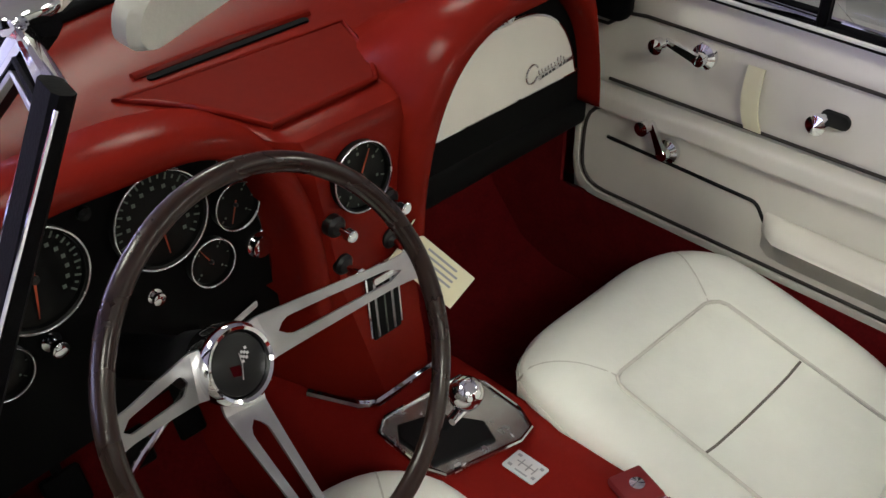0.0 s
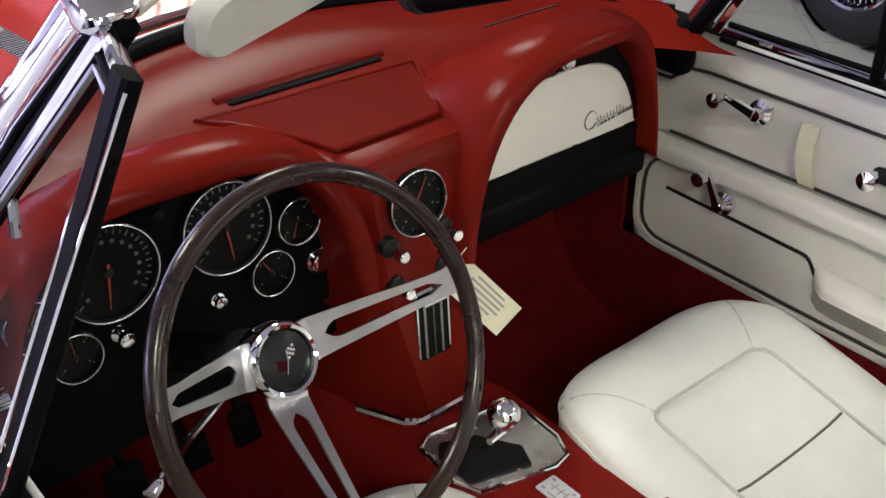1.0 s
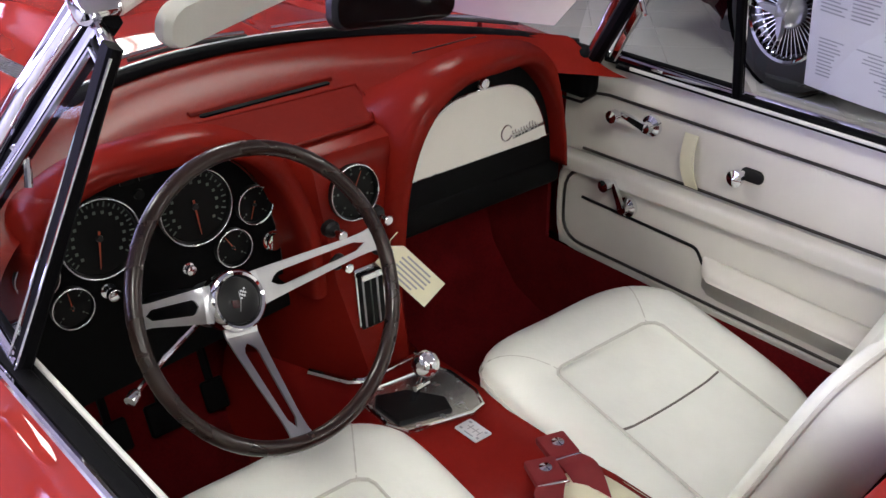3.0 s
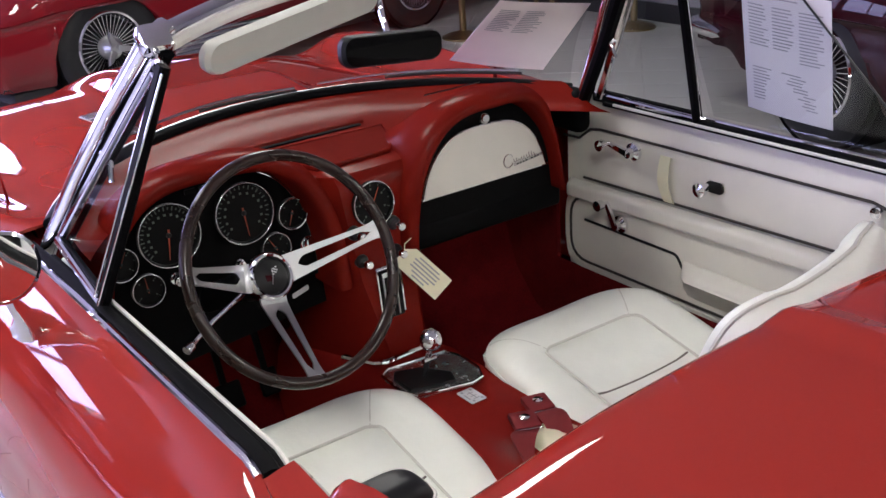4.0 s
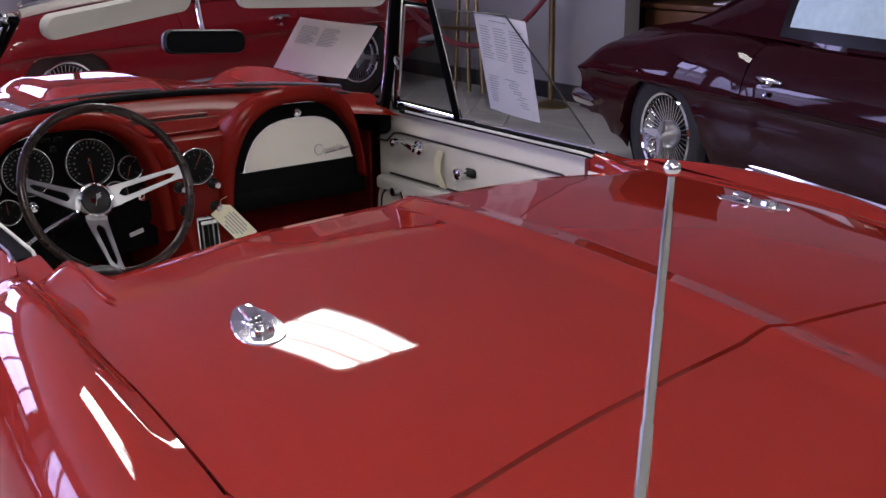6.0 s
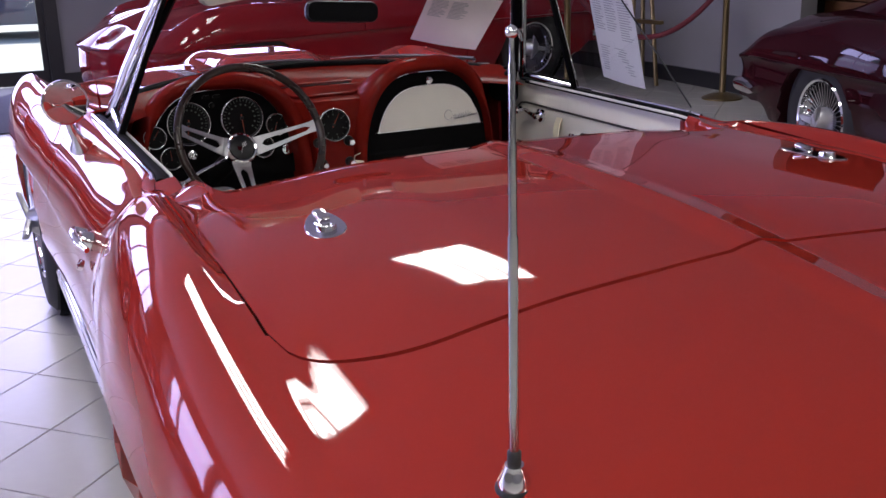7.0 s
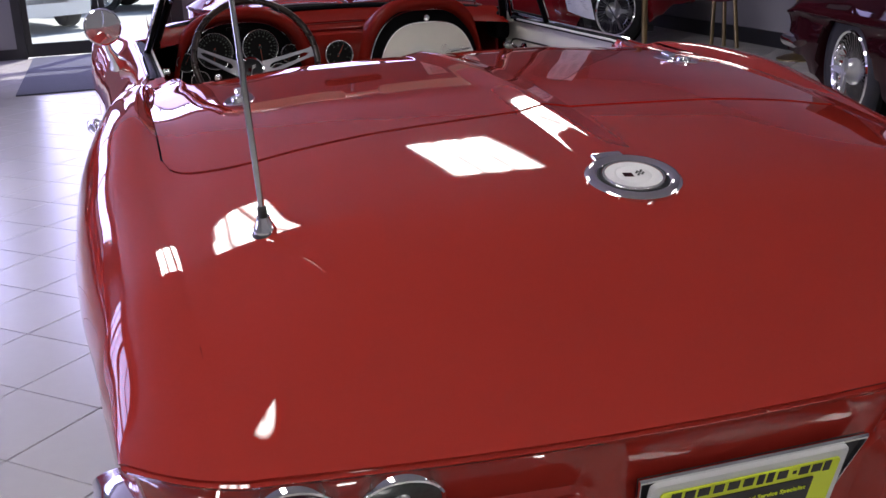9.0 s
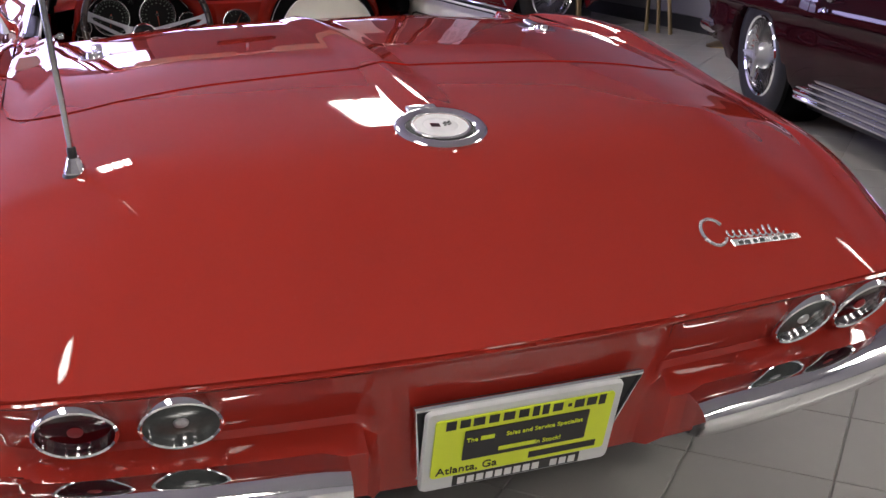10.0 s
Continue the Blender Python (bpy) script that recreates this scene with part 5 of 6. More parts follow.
part("hinge", xf(rbox(0.060, 0.022, 0.012, 0.005, 2), pose(-0.01, 0.088, 0.005)), CHROME, cap)
script("badge", on_skin(0.416, -0.968, 0) @ pose(0, 0, 0.003), 0.185, car)

# number plate in its trapezium recess
holder = new("number_plate")
holder.parent, holder.matrix_basis = car, basis((-0.006, -1.022, 0.416), (1, 0, 0.0), (0, -0.34, 1)) @ Matrix.Scale(0.94, 4)
holder["label"] = "yellow dealer plate in a grey frame"
part("plate_frame", slab(round_rect(0.322, 0.168, 0.010), 0.008, 0.003), GREY, holder)
part("plate_face", xf(slab(round_rect(0.292, 0.122, 0.006), 0.003), pose(0, 0.008, 0.0085)), YELLOW, holder)
part("plate_panel", xf(slab(round_rect(0.205, 0.062, 0.002), 0.0015), pose(0.004, 0.010, 0.0118)), DARK, holder)
lettering("lettering", "The", 0.0118, pose(-0.086, 0.022, 0.0142), YELLOW, holder)
lettering("lettering", "Sales and Service Specialist", 0.0118, pose(0.033, 0.022, 0.0142), YELLOW, holder)
part("plate_bar", xf(rbox(0.022, 0.008, 0.001, 0), pose(-0.061, 0.022, 0.0138)), YELLOW, holder)
lettering("lettering", "In Stock!", 0.0125, pose(0.042, -0.008, 0.0142), YELLOW, holder)
part("plate_bar", xf(rbox(0.060, 0.008, 0.001, 0), pose(-0.010, -0.008, 0.0138)), YELLOW, holder)
lettering("lettering", "Atlanta, Ga", 0.022, pose(-0.088, -0.040, 0.0122), DARK, holder)
part("plate_bar", xf(rbox(0.115, 0.013, 0.001, 0), pose(0.072, -0.038, 0.0122)), DARK, holder)
top_bars = [xf(rbox(w, h, 0.001, 0), pose(x, 0.058, 0.0122)) for x, w, h in ((-0.122, 0.016, 0.018), (-0.100, 0.016, 0.016), (-0.078, 0.018, 0.016), (-0.054, 0.016, 0.016), (-0.030, 0.018, 0.016), (-0.006, 0.016, 0.016), (0.014, 0.011, 0.020), (0.030, 0.011, 0.020), (0.050, 0.016, 0.016), (0.070, 0.006, 0.006), (0.086, 0.016, 0.016), (0.107, 0.016, 0.016), (0.125, 0.011, 0.020))]
for bar in top_bars:
    part("plate_bar", bar, DARK, holder, smooth=0)
part("frame_band", xf(rbox(0.215, 0.022, 0.002, 0), pose(0, -0.069, 0.0085)), DARK, holder)
for i in range(13):
    if i != 9:
        part("frame_bar", xf(rbox(0.0115, 0.014, 0.001, 0), pose(-0.094 + 0.0157 * i, -0.069, 0.0102)), PAPER, holder, smooth=0)
trap = [(-0.175, 0.086), (0.195, 0.086), (0.150, -0.06), (0.130, -0.085), (-0.140, -0.085), (-0.160, -0.06)]
part("recess_trim", tube([(x, y, -0.004) for x, y in trap], 0.0045, 6, closed=True), CHROME, holder)
part("recess_back", xf(slab(trap, 0.004), pose(0, 0, -0.012)), DARK, holder)


# ---- loose papers ----
def sheet(name, corners, label, lines, seed, paper=PAPER):
    """A printed sheet between four corners (bottom left, bottom right, top right, top left), a little curled."""
    rng = random.Random(seed)
    bl, br, tr, tl = (Vector(c) for c in corners)
    n = (br - bl).cross(tl - bl).normalized()
    at = lambda u, v: bl.lerp(br, u).lerp(tl.lerp(tr, u), v) + n * (0.004 * math.sin(3 * u + v))
    root = thing(name, label, "paper")
    part("page", grid([[at(u, v) for u in span(0, 1, 8)] for v in span(0, 1, 10)]), paper, root, solid=0.0008)
    bars = []
    for c0, c1, v0, v1 in lines:
        v = v1
        while v > v0:
            u1 = c0 + (c1 - c0) * rng.uniform(0.65, 1.0)
            pts = [at(c0, v), at(u1, v), at(u1, v - 0.010), at(c0, v - 0.010)]
            bars.append(([p + n * 0.0012 for p in pts], [(0, 1, 2, 3)]))
            v -= 0.026
    part("print", join(*bars), INK, root, "grey lines of print")
    return root


cols = [(0.08, 0.32, 0.55, 0.88), (0.36, 0.62, 0.55, 0.88), (0.66, 0.93, 0.48, 0.88), (0.30, 0.70, 0.925, 0.95), (0.10, 0.85, 0.10, 0.38)]
sheet("window_sheet", ((0.680, 1.105, 0.880), (0.682, 0.905, 0.868), (0.605, 0.880, 1.125), (0.602, 1.073, 1.142)), "white printed data sheet hung inside the side window", cols, 3)
sheet("screen_sheet", ((0.304, 1.620, 0.970), (0.470, 1.500, 0.936), (0.505, 1.383, 1.085), (0.285, 1.410, 1.126)), "white printed sheets lying against the windscreen", cols[:2], 5, PINKPAPER)
tagm = basis((0.062, 1.425, 0.598), (0.057, -0.061, -0.083), (0.048, -0.011, 0.034))
tg = thing("hang_tag", "cream cardboard tag with print hanging from a dash knob", "tag", tagm @ Matrix.Scale(0.9, 4))
part("card", slab([(-0.065, -0.030), (-0.065, 0.012), (-0.045, 0.030), (0.065, 0.030), (0.065, -0.030)][::-1], 0.0012), TAG, tg)
part("print", join(*[xf(rbox(0.075 * k, 0.0035, 0.0006, 0), pose(0.004, 0.020 - 0.0085 * i, 0.0016)) for i, k in enumerate((0.8, 1, 0.95, 1, 0.7, 0.5))]), INK, tg)
part("string", tube([(-0.058, 0.0, 0.001), (-0.075, 0.02, 0.012), (-0.070, 0.05, -0.01)], 0.001, 5), TAG, tg)

# ---- the other cars in the showroom ----
def coupe_roof(root, paint):
    """A fastback roof with its pillars and glass."""
    YR = [-0.80, -0.55, -0.2, 0.2, 0.6, 0.95, 1.25, 1.40]
    ZR = [0.765, 0.835, 0.95, 1.08, 1.185, 1.235, 1.225, 1.19]
    HR = [0.12, 0.24, 0.34, 0.42, 0.50, 0.515, 0.505, 0.49]
    ZB = [0.765, 0.805, 0.83, 0.84, 0.845, 0.838, 0.838, 0.838]
    HB = [0.26, 0.40, 0.51, 0.58, 0.635, 0.655, 0.65, 0.64]

    def pt(s, t, side):
        zr, hr, zb, hb = (hermite(YR, k, s) for k in (ZR, HR, ZB, HB))
        if t <= 0.5:
            a = math.sin(t * math.pi)
            return Vector((side * hr * a, s, zr - 0.035 * a ** 3))
        k = (t - 0.5) * 2
        return Vector((side * (hr + (hb - hr) * k + 0.02 * math.sin(math.pi * k)), s, zr - 0.035 + (zb - zr + 0.035) * k))

    rows = [[pt(s, t, -1) for t in span(1, 0, 16)] + [pt(s, t, 1) for t in span(0.0625, 1, 15)] for s in span(-0.80, 1.40, 32)]
    part("roof", grid(rows, flip=True), paint, root, solid=0.01)
    for side in (-1, 1):
        rows = [[pt(s, t, side) + Vector((side * 0.016, 0, 0)) for t in span(0.56, 0.97, 6)] for s in span(0.62, 1.32, 10)]
        w = part("side_window", grid(rows, flip=side < 0), DIAL, root, "dark side window", solid=0.003)
        rows = [[pt(s, t, side) + Vector((side * 0.021, 0, 0)) for t in span(0.62, 0.90, 4)] for s in span(0.68, 1.24, 4)]
        part("window_sheet", grid(rows, flip=side < 0), PALEBLUE, w, "pale printed sheet in the window", solid=0.001)
        rows = [[pt(s, t, side) + Vector((side * 0.010, 0, 0.014)) for t in span(0.20, 0.46, 4)] for s in span(-0.55, 0.12, 8)]
        part("rear_window", grid(rows, flip=side < 0), DIAL, root, "dark split rear window", solid=0.003)
    a = [Vector((0.612 * u, cowl(0.612 * u), 0.85)) for u in span(-1, 1, 16)]
    b = [Vector((0.49 * u, 1.47 - 0.10 * u * u, 1.185 - 0.03 * u * u)) for u in span(-1, 1, 16)]
    part("windscreen", grid([a, b]), DIAL, root, "dark windscreen", solid=0.004)


def showroom_car(name, label, paint, m):
    root = thing(name, label, "car", m)
    body_panels(root, paint)
    rolling_gear(root)
    coupe_roof(root, paint)
    for side in (-1, 1):
        bumper_blade(root, side)
        door_handle(root, side)
        pipe = [tube([(side * 0.778, y, 0.20 + 0.028 * j) for y in span(0.43, 2.08, 6)], 0.0145, 8) for j in range(5)]
        part("side_pipe_cover", join(*pipe), CHROME, root, "ribbed bright side exhaust cover")
        for s0, s1 in ((-0.9, 0.55), (0.65, 1.6)):
            part("waist_trim", tube([outer(s, 91, side) + Vector((side * 0.001, 0, 0)) for s in span(s0, s1, 20)], 0.002, 5), STEEL, root)
    for x, lens in ((-0.595, LENS_RED), (-0.465, LENS_RED), (0.465, LENS_RED), (0.595, LENS_RED)):
        rear_lamp(root, x, lens)
    return root


showroom_car("coupe_car", "dark maroon classic fastback coupe with finned chrome wheels", MAROON, pose(3.615, 2.26, 0, 0, 0, 166))
showroom_car("coupe_car", "deep red classic coupe parked crosswise on the tiles", RED2, pose(3.22, 7.00, 0, 0, 0, 101))
showroom_car("coupe_car", "deep red classic coupe beside the entrance", RED2, pose(-2.66, 6.45, 0, 0, 0, 90))

# ---- the showroom ----
X0, X1, Y0, Y1, TOP = -6.0, 4.55, -6.5, 9.0, 3.1


def box_between(x0, x1, y0, y1, z0, z1):
    return xf(rbox(x1 - x0, y1 - y0, z1 - z0, 0), Matrix.Translation(((x0 + x1) / 2, (y0 + y1) / 2, (z0 + z1) / 2)))


slab_floor = tagged(part("floor", box_between(X0, X1 + 3, Y0, Y1, -0.12, -0.004), GROUT, smooth=0), "pale square tile floor laid diagonally with dark joints", "floor", kind="structure")
tagged(part("ceiling", box_between(X0, X1 + 3, Y0, Y1, TOP, TOP + 0.1), CEILING, smooth=0), "grey suspended ceiling", "ceiling", kind="structure")
# front wall with the entrance, x -1.63 to -0.03
front = [box_between(X0, -5.5, Y1, Y1 + 0.2, 0, TOP), box_between(-2.0, -1.63, Y1, Y1 + 0.2, 0, TOP), box_between(-5.5, -2.0, Y1, Y1 + 0.2, 0, 1.0), box_between(-5.5, -2.0, Y1, Y1 + 0.2, 2.6, TOP), box_between(-0.03, 0.15, Y1, Y1 + 0.2, 0, TOP), box_between(0.15, 2.9, Y1, Y1 + 0.2, 0, 0.95), box_between(0.15, 2.9, Y1, Y1 + 0.2, 1.48, TOP), box_between(2.9, X1 + 3, Y1, Y1 + 0.2, 0, TOP), box_between(-1.63, -0.03, Y1, Y1 + 0.2, 2.15, 2.22), box_between(-1.63, -0.03, Y1, Y1 + 0.2, 2.94, TOP)]
tagged(part("wall_north", join(*front), WALL, smooth=0), "white painted wall, toned down as in dim light, with a glazed entrance", "wall", kind="structure")
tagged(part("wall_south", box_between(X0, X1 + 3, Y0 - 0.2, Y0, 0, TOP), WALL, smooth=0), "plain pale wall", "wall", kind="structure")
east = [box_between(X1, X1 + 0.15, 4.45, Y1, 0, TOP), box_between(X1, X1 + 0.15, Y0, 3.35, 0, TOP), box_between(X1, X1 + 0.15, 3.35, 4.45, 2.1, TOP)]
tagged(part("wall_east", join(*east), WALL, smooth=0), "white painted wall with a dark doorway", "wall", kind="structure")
# Near-black walls stand in for the darkness behind the doorway.
tagged(part("wall_office", join(box_between(X1 + 3, X1 + 3.1, Y0, Y1, 0, TOP), box_between(X1 + 0.15, X1 + 3, 5.6, 5.7, 0, TOP), box_between(X1 + 0.15, X1 + 3, 2.2, 2.3, 0, TOP)), DARK, smooth=0), "walls of the room behind, coloured black for its darkness", "wall", kind="structure")
WIN = [(0.7, 2.35), (2.5, 4.15), (4.3, 5.95), (6.1, 7.75)]
west = [box_between(X0 - 0.2, X0, Y0, WIN[0][0], 0, TOP), box_between(X0 - 0.2, X0, WIN[-1][1], Y1, 0, TOP), box_between(X0 - 0.2, X0, WIN[0][0], WIN[-1][1], 0, 0.45), box_between(X0 - 0.2, X0, WIN[0][0], WIN[-1][1], 2.5, TOP)]
west += [box_between(X0 - 0.2, X0, WIN[i][1], WIN[i + 1][0], 0.45, 2.5) for i in range(3)]
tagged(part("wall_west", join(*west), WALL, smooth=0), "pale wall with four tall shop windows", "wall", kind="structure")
for i, (a, b) in enumerate(WIN):
    w = thing("window_%d" % (i + 1), "tall shop window in a dark metal frame", "window", kind="structure")
    part("window_frame", join(box_between(X0 - 0.1, X0 - 0.04, a, b, 0.45, 0.51), box_between(X0 - 0.1, X0 - 0.04, a, b, 2.44, 2.5), box_between(X0 - 0.1, X0 - 0.04, a, a + 0.05, 0.51, 2.44), box_between(X0 - 0.1, X0 - 0.04, b - 0.05, b, 0.51, 2.44), box_between(X0 - 0.1, X0 - 0.04, (a + b) / 2 - 0.025, (a + b) / 2 + 0.025, 0.51, 2.44)), DARK, w, smooth=0)
    p = part("pane", box_between(X0 - 0.075, X0 - 0.069, a + 0.05, b - 0.05, 0.51, 2.44), SHOP_GLASS, w, smooth=0)
    p.visible_shadow = False
w = thing("window_5", "wide shop window in a dark metal frame", "window", kind="structure")
part("window_frame", join(box_between(-5.5, -2.0, 9.080, 9.140, 1.0, 1.06), box_between(-5.5, -2.0, 9.080, 9.140, 2.54, 2.6), *[box_between(x, x + 0.06, 9.080, 9.140, 1.06, 2.54) for x in (-5.5, -4.65, -3.78, -2.91, -2.06)]), DARK, w, smooth=0)
p = part("pane", box_between(-5.44, -2.06, 9.105, 9.111, 1.06, 2.54), SHOP_GLASS, w, smooth=0)
p.visible_shadow = False
w = thing("window_6", "wide shop window above the parked coupe in a dark frame", "window", kind="structure")
part("window_frame", join(box_between(0.15, 2.9, 9.080, 9.140, 0.95, 1.0), box_between(0.15, 2.9, 9.080, 9.140, 1.43, 1.48), *[box_between(x, x + 0.06, 9.080, 9.140, 1.0, 1.43) for x in (0.15, 1.05, 1.95, 2.84)]), DARK, w, smooth=0)
p = part("pane", box_between(0.21, 2.84, 9.105, 9.111, 1.0, 1.43), SHOP_GLASS, w, smooth=0)
p.visible_shadow = False
w = thing("window_7", "clear transom window above the entrance in a black frame", "window", kind="structure")
part("window_frame", join(box_between(-1.63, -0.03, 9.08, 9.14, 2.22, 2.26), box_between(-1.63, -0.03, 9.08, 9.14, 2.90, 2.94), *[box_between(x, x + 0.05, 9.08, 9.14, 2.26, 2.90) for x in (-1.63, -0.86, -0.08)]), DARK, w, smooth=0)
p = part("pane", box_between(-1.58, -0.08, 9.105, 9.111, 2.26, 2.90), SHOP_GLASS, w, smooth=0)
p.visible_shadow = False
# entrance: two glazed leaves in black frames
door = thing("door_1", "closed double glass door in black metal frames", "door", kind="structure")
part("door_frame", join(box_between(-1.63, -1.545, 8.980, 9.130, 0, 2.15), box_between(-0.150, -0.03, 8.980, 9.130, 0, 2.15), box_between(-1.545, -0.150, 8.980, 9.130, 2.05, 2.15)), DARK, door, smooth=0)
for a, b in ((-1.545, -0.833), (-0.827, -0.150)):
    part("door_leaf", join(box_between(a, b, 9.020, 9.070, 0.01, 0.135), box_between(a, b, 9.020, 9.070, 1.95, 2.05), box_between(a, a + 0.055, 9.020, 9.070, 0.135, 1.95), box_between(b - 0.055, b, 9.020, 9.070, 0.135, 1.95)), DARK, door, smooth=0)
    p = part("pane", box_between(a + 0.055, b - 0.055, 9.042, 9.048, 0.135, 1.95), SHOP_GLASS, door, smooth=0)
    p.visible_shadow = False
for x in (-0.86, -0.79):
    part("door_pull", tube([(x, 9.000, 0.9), (x, 8.970, 0.92), (x, 8.970, 1.25), (x, 9.000, 1.27)], 0.010, 8), STEEL, door)
base = [box_between(X0, -1.63, Y1 - 0.02, Y1 - 0.001, 0, 0.10), box_between(-0.03, X1, Y1 - 0.02, Y1 - 0.001, 0, 0.10), box_between(X1 - 0.02, X1 - 0.001, 4.45, Y1 - 0.02, 0, 0.13), box_between(X1 - 0.02, X1 - 0.001, Y0, 3.35, 0, 0.13)]
tagged(part("baseboard", join(*base), DARK, smooth=0), "black skirting board along the walls", "baseboard", kind="structure")
mat_o = thing("door_mat", "blue-grey ribbed entrance mat on the tiles", "mat")
part("mat_surface", xf(rbox(1.39, 2.45, 0.012, 0.004, 1), pose(-0.80, 7.69, 0.006)), MAT_M, mat_o)


def stanchion(x, y):
    s = thing("stanchion", "tarnished brass rope post with a round foot", "stanchion", pose(x, y, 0), "rope posts along the wall")
    part("foot", lathe([(0.15, 0), (0.15, 0.012), (0.10, 0.03), (0.03, 0.05), (0.0, 0.05)], 28), BRASS, s)
    part("post", lathe([(0.024, 0.04), (0.024, 0.93), (0.036, 0.95), (0.036, 0.98), (0.0, 1.0)], 20), BRASS, s)


POSTS = [(4.28, 4.93), (3.35, 5.65)]
for x, y in POSTS:
    stanchion(x, y)
for (xa, ya), (xb, yb) in zip(POSTS, POSTS[1:]):
    r = thing("rope", "sagging burgundy velvet rope between brass posts", "rope")
    part("cord", tube([(xa + (xb - xa) * k, ya + (yb - ya) * k, 0.88 - 0.42 * 4 * k * (1 - k)) for k in span(0.02, 0.98, 20)], 0.020, 8), ROPE, r)
# a brass easel standing near the wall
ez = thing("easel", "brass-coloured wooden easel by the wall", "easel", pose(4.22, 5.90, 0, 0, 0, -80))
for x in (-0.16, 0.0, 0.16):
    part("leg", tube([(x, 0.02, 0.0), (x * 0.6, 0.0, 0.75), (x * 0.35, -0.02, 1.35)], 0.018, 8), BRASS, ez)
part("shelf", xf(rbox(0.5, 0.05, 0.03, 0.006, 1), pose(0, -0.03, 0.52)), BRASS, ez)
desk = thing("desk", "brown wooden desk in the dark room behind", "desk", pose(5.3, 4.0, 0))
part("desktop", xf(rbox(0.8, 1.3, 0.04, 0.008, 2), pose(0, 0, 0.74)), DESK, desk)
part("desk_front", xf(rbox(0.03, 1.2, 0.70, 0.004, 1), pose(-0.36, 0, 0.36)), DESK, desk)
for sy in (-0.6, 0.6):
    part("desk_side", xf(rbox(0.74, 0.03, 0.70, 0.004, 1), pose(0, sy, 0.36)), DESK, desk)
papers = thing("paper_stack", "loose white papers on the desk", "paper", pose(5.25, 3.9, 0.762, 0, 0, 12))
part("page", rbox(0.3, 0.42, 0.02, 0.002, 1), PAPER, papers)


# recessed ceiling lights
def troffer(x, y):
    t = thing("ceiling_light", "recessed oblong fluorescent ceiling light", "lamp", pose(x, y, TOP - 0.002), "ceiling lights")
    part("frame", join(xf(rbox(0.66, 0.02, 0.02, 0.003, 1), pose(0, 0.62, -0.008)), xf(rbox(0.66, 0.02, 0.02, 0.003, 1), pose(0, -0.62, -0.008)), xf(rbox(0.02, 1.22, 0.02, 0.003, 1), pose(0.32, 0, -0.008)), xf(rbox(0.02, 1.22, 0.02, 0.003, 1), pose(-0.32, 0, -0.008))), GREY, t)
    for i in (-1, 0, 1):
        part("diffuser", xf(rbox(0.186, 1.215, 0.012, 0.004, 1), pose(i * 0.207, 0, -0.006)), LIGHT, t)
        part("lamp_tube", xf(rbox(0.125, 1.19, 0.010, 0.004, 1), pose(i * 0.207, 0, -0.013)), LIGHT_TUBE, t)


# The four at y -4.9 are unseen, added to brighten the tail.
for x, y in ((1.29, 3.75), (-1.25, 2.50), (-1.72, -1.42), (4.08, -1.15), (-1.2, -4.9), (1.5, -4.9), (-4.3, -4.9), (4.0, -4.9)):
    troffer(x, y)

# ---- outside ----
tagged(part("ground", box_between(-60, 60, Y1 + 0.2, 90, -0.25, -0.14), ASPHALT, smooth=0), "sunlit pale concrete forecourt", "ground", kind="structure")
tagged(part("ground", box_between(-60, X0 - 0.2, -60, Y1 + 0.2, -0.25, -0.14), ASPHALT, smooth=0), "sunlit pale concrete forecourt", "ground", kind="structure")


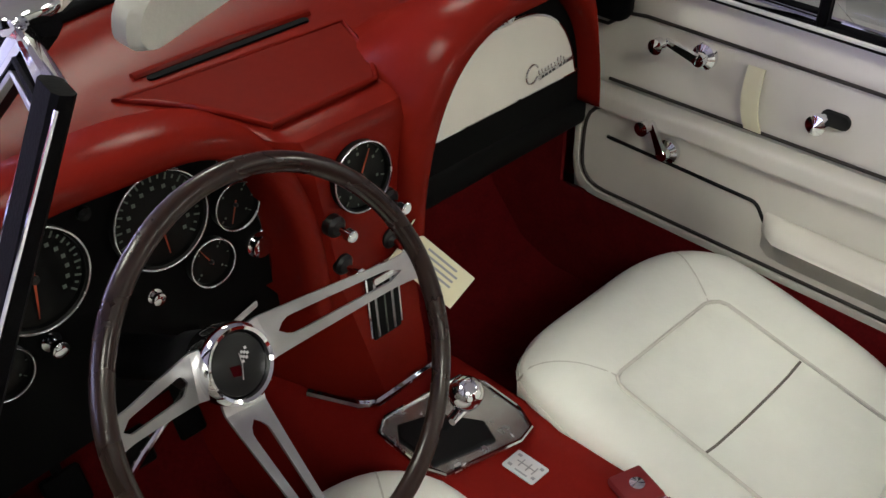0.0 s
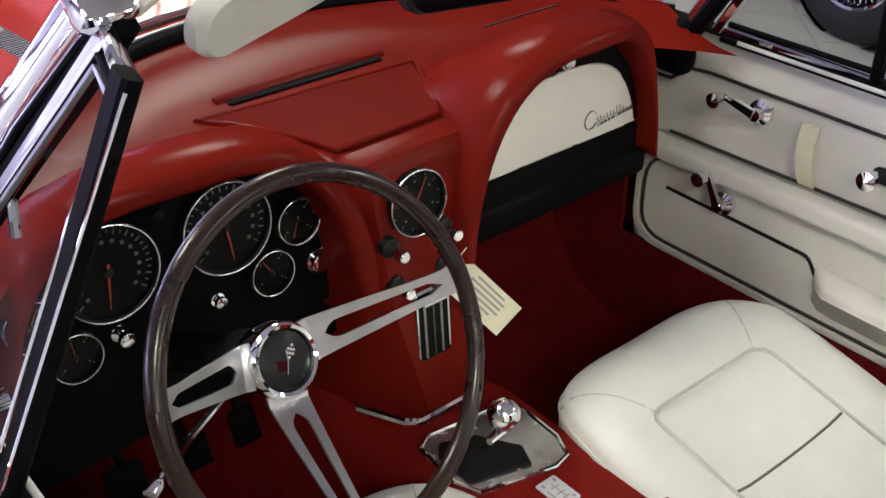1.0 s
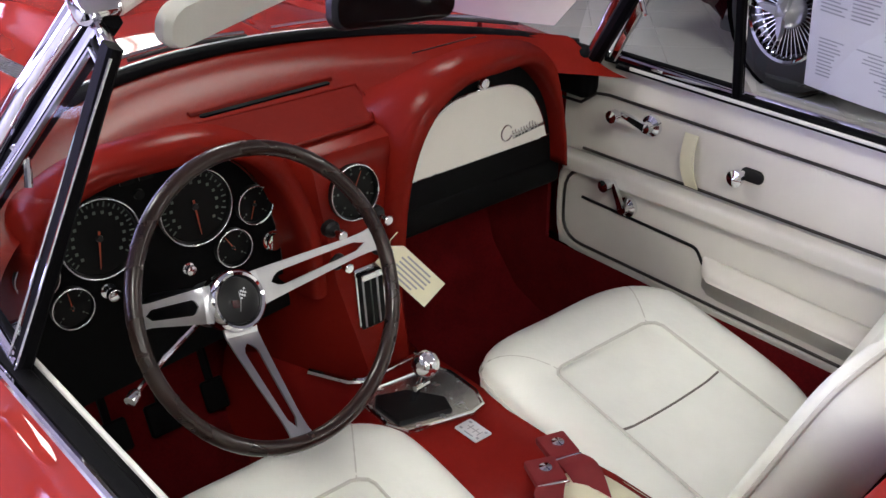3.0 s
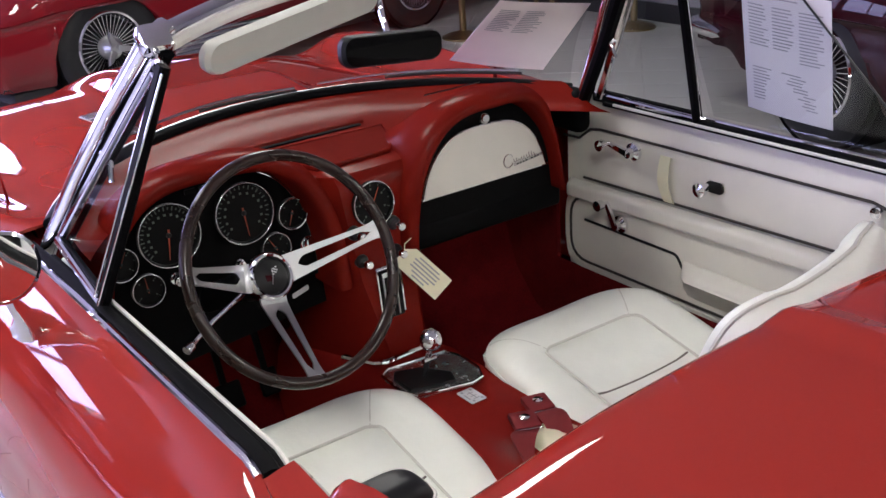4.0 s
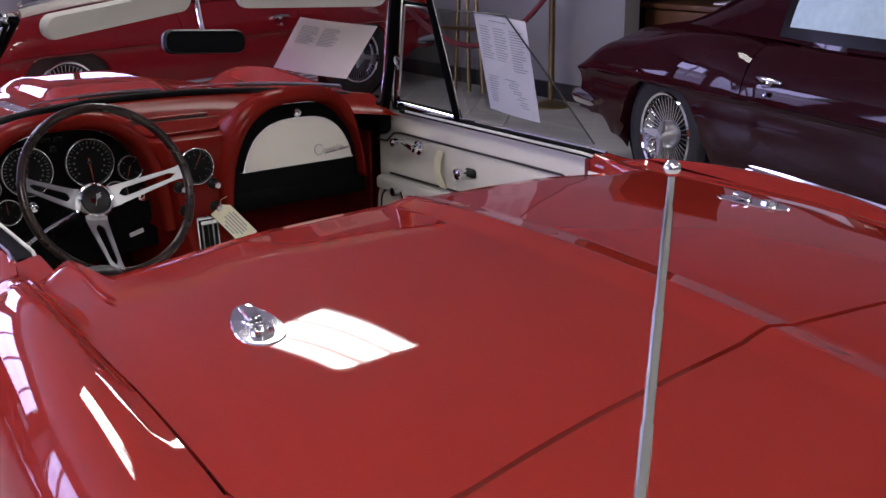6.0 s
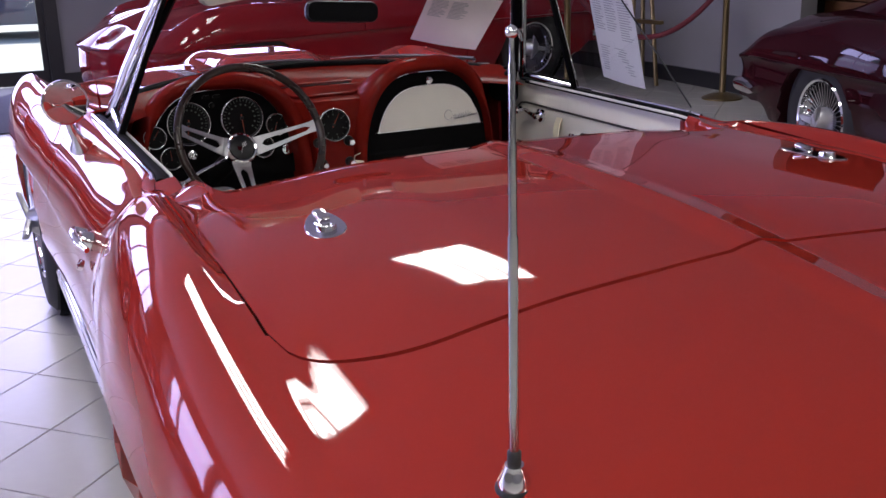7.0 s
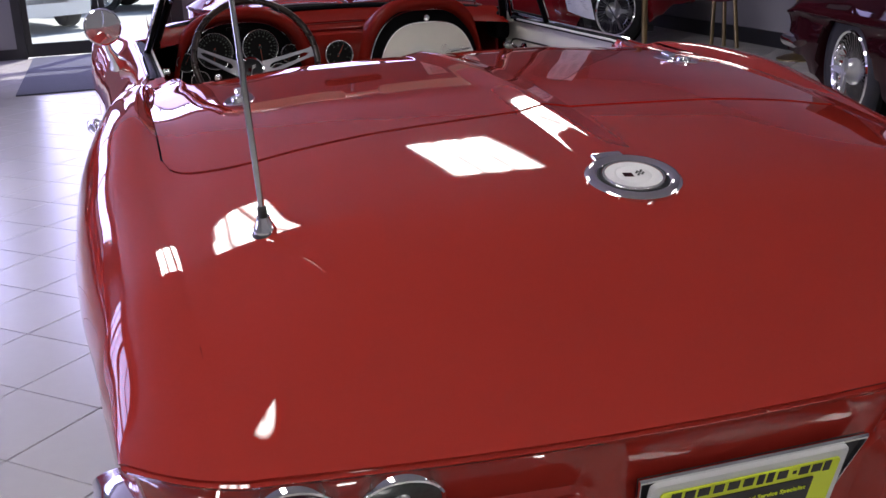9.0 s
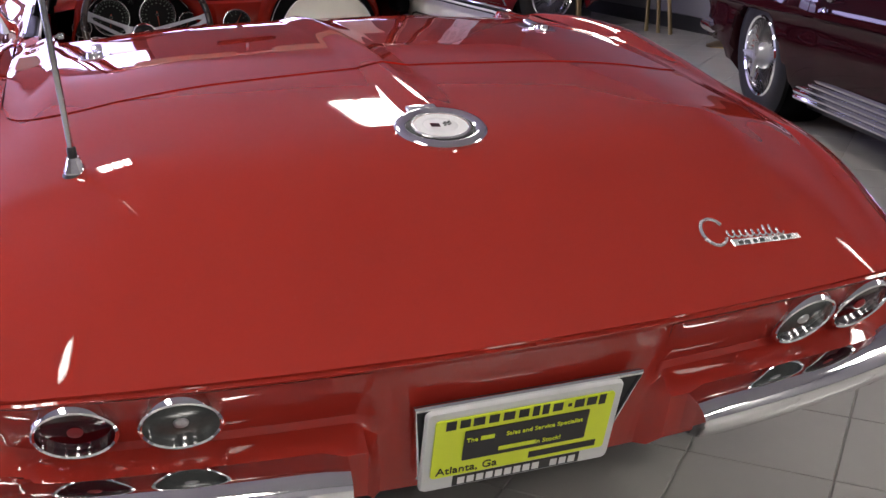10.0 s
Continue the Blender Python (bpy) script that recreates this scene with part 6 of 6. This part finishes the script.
def street_car(name, label, paint, m):
    """A modern saloon parked outside, lofted from side sections."""
    root = thing(name, label, "car", m)
    ys, top, low = [-2.2, -2.05, -1.5, -0.9, -0.2, 0.6, 1.2, 1.9, 2.2], [0.75, 0.92, 1.02, 1.42, 1.48, 1.42, 1.02, 0.88, 0.62], [0.3] * 9
    rows = []
    for s in span(-2.2, 2.2, 44):
        h = hermite(ys, top, s)
        w = 0.9 * (1 - 0.10 * (abs(s) / 2.2) ** 4)
        belt = min(h, 0.95)
        cab = 0.9 * (1 - 0.32 * max(0.0, h - 0.95) / 0.5)
        a = 0.22
        for axle in (-1.35, 1.35):
            d = abs(s - axle)
            if d < 0.36:
                a = max(a, 0.32 + math.sqrt(0.36 ** 2 - d * d))
        rows.append([(sx * x, s, z) for sx, x, z in ((-1, w * 0.96, a), (-1, w, max(a, 0.6)), (-1, w * 0.97, belt), (-1, cab * w / 0.9 * 0.86, h - 0.02), (-1, 0.3, h), (1, 0.3, h), (1, cab * w / 0.9 * 0.86, h - 0.02), (1, w * 0.97, belt), (1, w, max(a, 0.6)), (1, w * 0.96, a))])
    v, f = grid(rows)
    n = 10
    part("body", (v, f + [tuple(range(n)), tuple(len(v) - n + j for j in range(n))]), paint, root)
    for sx in (-1, 1):
        part("side_window", grid([[(sx * (0.885 - 0.20 * k), y * (1 - 0.22 * k), 0.98 + 0.36 * k) for y in span(-0.95, 1.0, 6)] for k in span(0, 1, 3)]), DIAL, root, solid=0.004)
        for y in (-1.35, 1.35):
            w = new("wheel")
            w.parent, w.matrix_basis = root, Matrix.Translation((sx * 0.80, y, 0.33)) @ pose(0, 0, 0, 0, 90 * sx, 0)
            part("tyre", lathe([(0.2, -0.1), (0.31, -0.1), (0.33, -0.06), (0.33, 0.06), (0.31, 0.1), (0.24, 0.1)], 28), TYRE, w)
            part("rim", join(lathe([(0.24, 0.09), (0.225, 0.095), (0.21, 0.06), (0.05, 0.05), (0.0, 0.07)], 28), *[xf(rbox(0.18, 0.035, 0.02, 0.004, 1), pose(0, 0, 0, 0, 0, i * 51.4) @ pose(0.12, 0, 0.085)) for i in range(7)]), CHROME, w)
        part("lamp", xf(rbox(0.3, 0.06, 0.12, 0.02, 2), pose(sx * 0.62, 2.06, 0.68)), LENS_CLEAR, root)
    part("bumper_grille", xf(rbox(1.0, 0.06, 0.10, 0.02, 2), pose(0, 2.17, 0.42)), DARK, root)
    return root


street_car("parked_car", "white modern saloon parked in the sunlight outside", CARWHITE, pose(-2.6, 15.0, -0.14, 0, 0, 205))
street_car("parked_car", "dark blue modern saloon parked outside", CARBLUE, pose(0.7, 16.5, -0.14, 0, 0, 75))
tagged(part("backdrop", box_between(-60, 60, 60, 60.2, -0.2, 9), FOLIAGE, smooth=0), "far line of greenery", "backdrop", kind="structure")

# ---- floor tiles, laid at 45 degrees ----
T, GAP = 0.305, 0.0032
TURN = pose(0, 0, 0, 0, 0, 45)
tile_mesh = bpy.data.meshes.new("tile")
tv, tf = xf(rbox(T - GAP, T - GAP, 0.008, 0.0015, 1), pose(0, 0, -0.004))
tile_mesh.from_pydata([tuple(v) for v in tv], [], tf)
tile_mesh.materials.append(TILE)
near, rest = [], []
for i in range(-60, 60):
    for j in range(-60, 60):
        c = TURN @ Vector(((i + 0.5) * T + 0.065, (j + 0.5) * T + 0.122, 0))
        if X0 + 0.02 < c.x < X1 + 2.9 and Y0 + 0.02 < c.y < Y1 - 0.02:
            (near if -2.6 < c.x < -0.7 and -0.6 < c.y < 6.0 and len(near) < 300 else rest).append(c)
for c in near:
    t = new("tile", tile_mesh)
    t.parent, t.matrix_basis = slab_floor, Matrix.Translation(c) @ TURN
verts, faces = [], []
h = (T - GAP) / 2
for c in rest:
    o = len(verts)
    ring = [TURN.to_3x3() @ Vector(p) for p in ((-h, -h, 0), (h, -h, 0), (h, h, 0), (-h, h, 0))]
    verts += [c + p + Vector((0, 0, -0.006)) for p in ring] + [c + p * 0.99 for p in ring]
    faces += [(o + 4, o + 5, o + 6, o + 7)] + [(o + k, o + (k + 1) % 4, o + 4 + (k + 1) % 4, o + 4 + k) for k in range(4)]
tagged(part("tile_field", (verts, faces), TILE, slab_floor, smooth=0), kind="stuff")
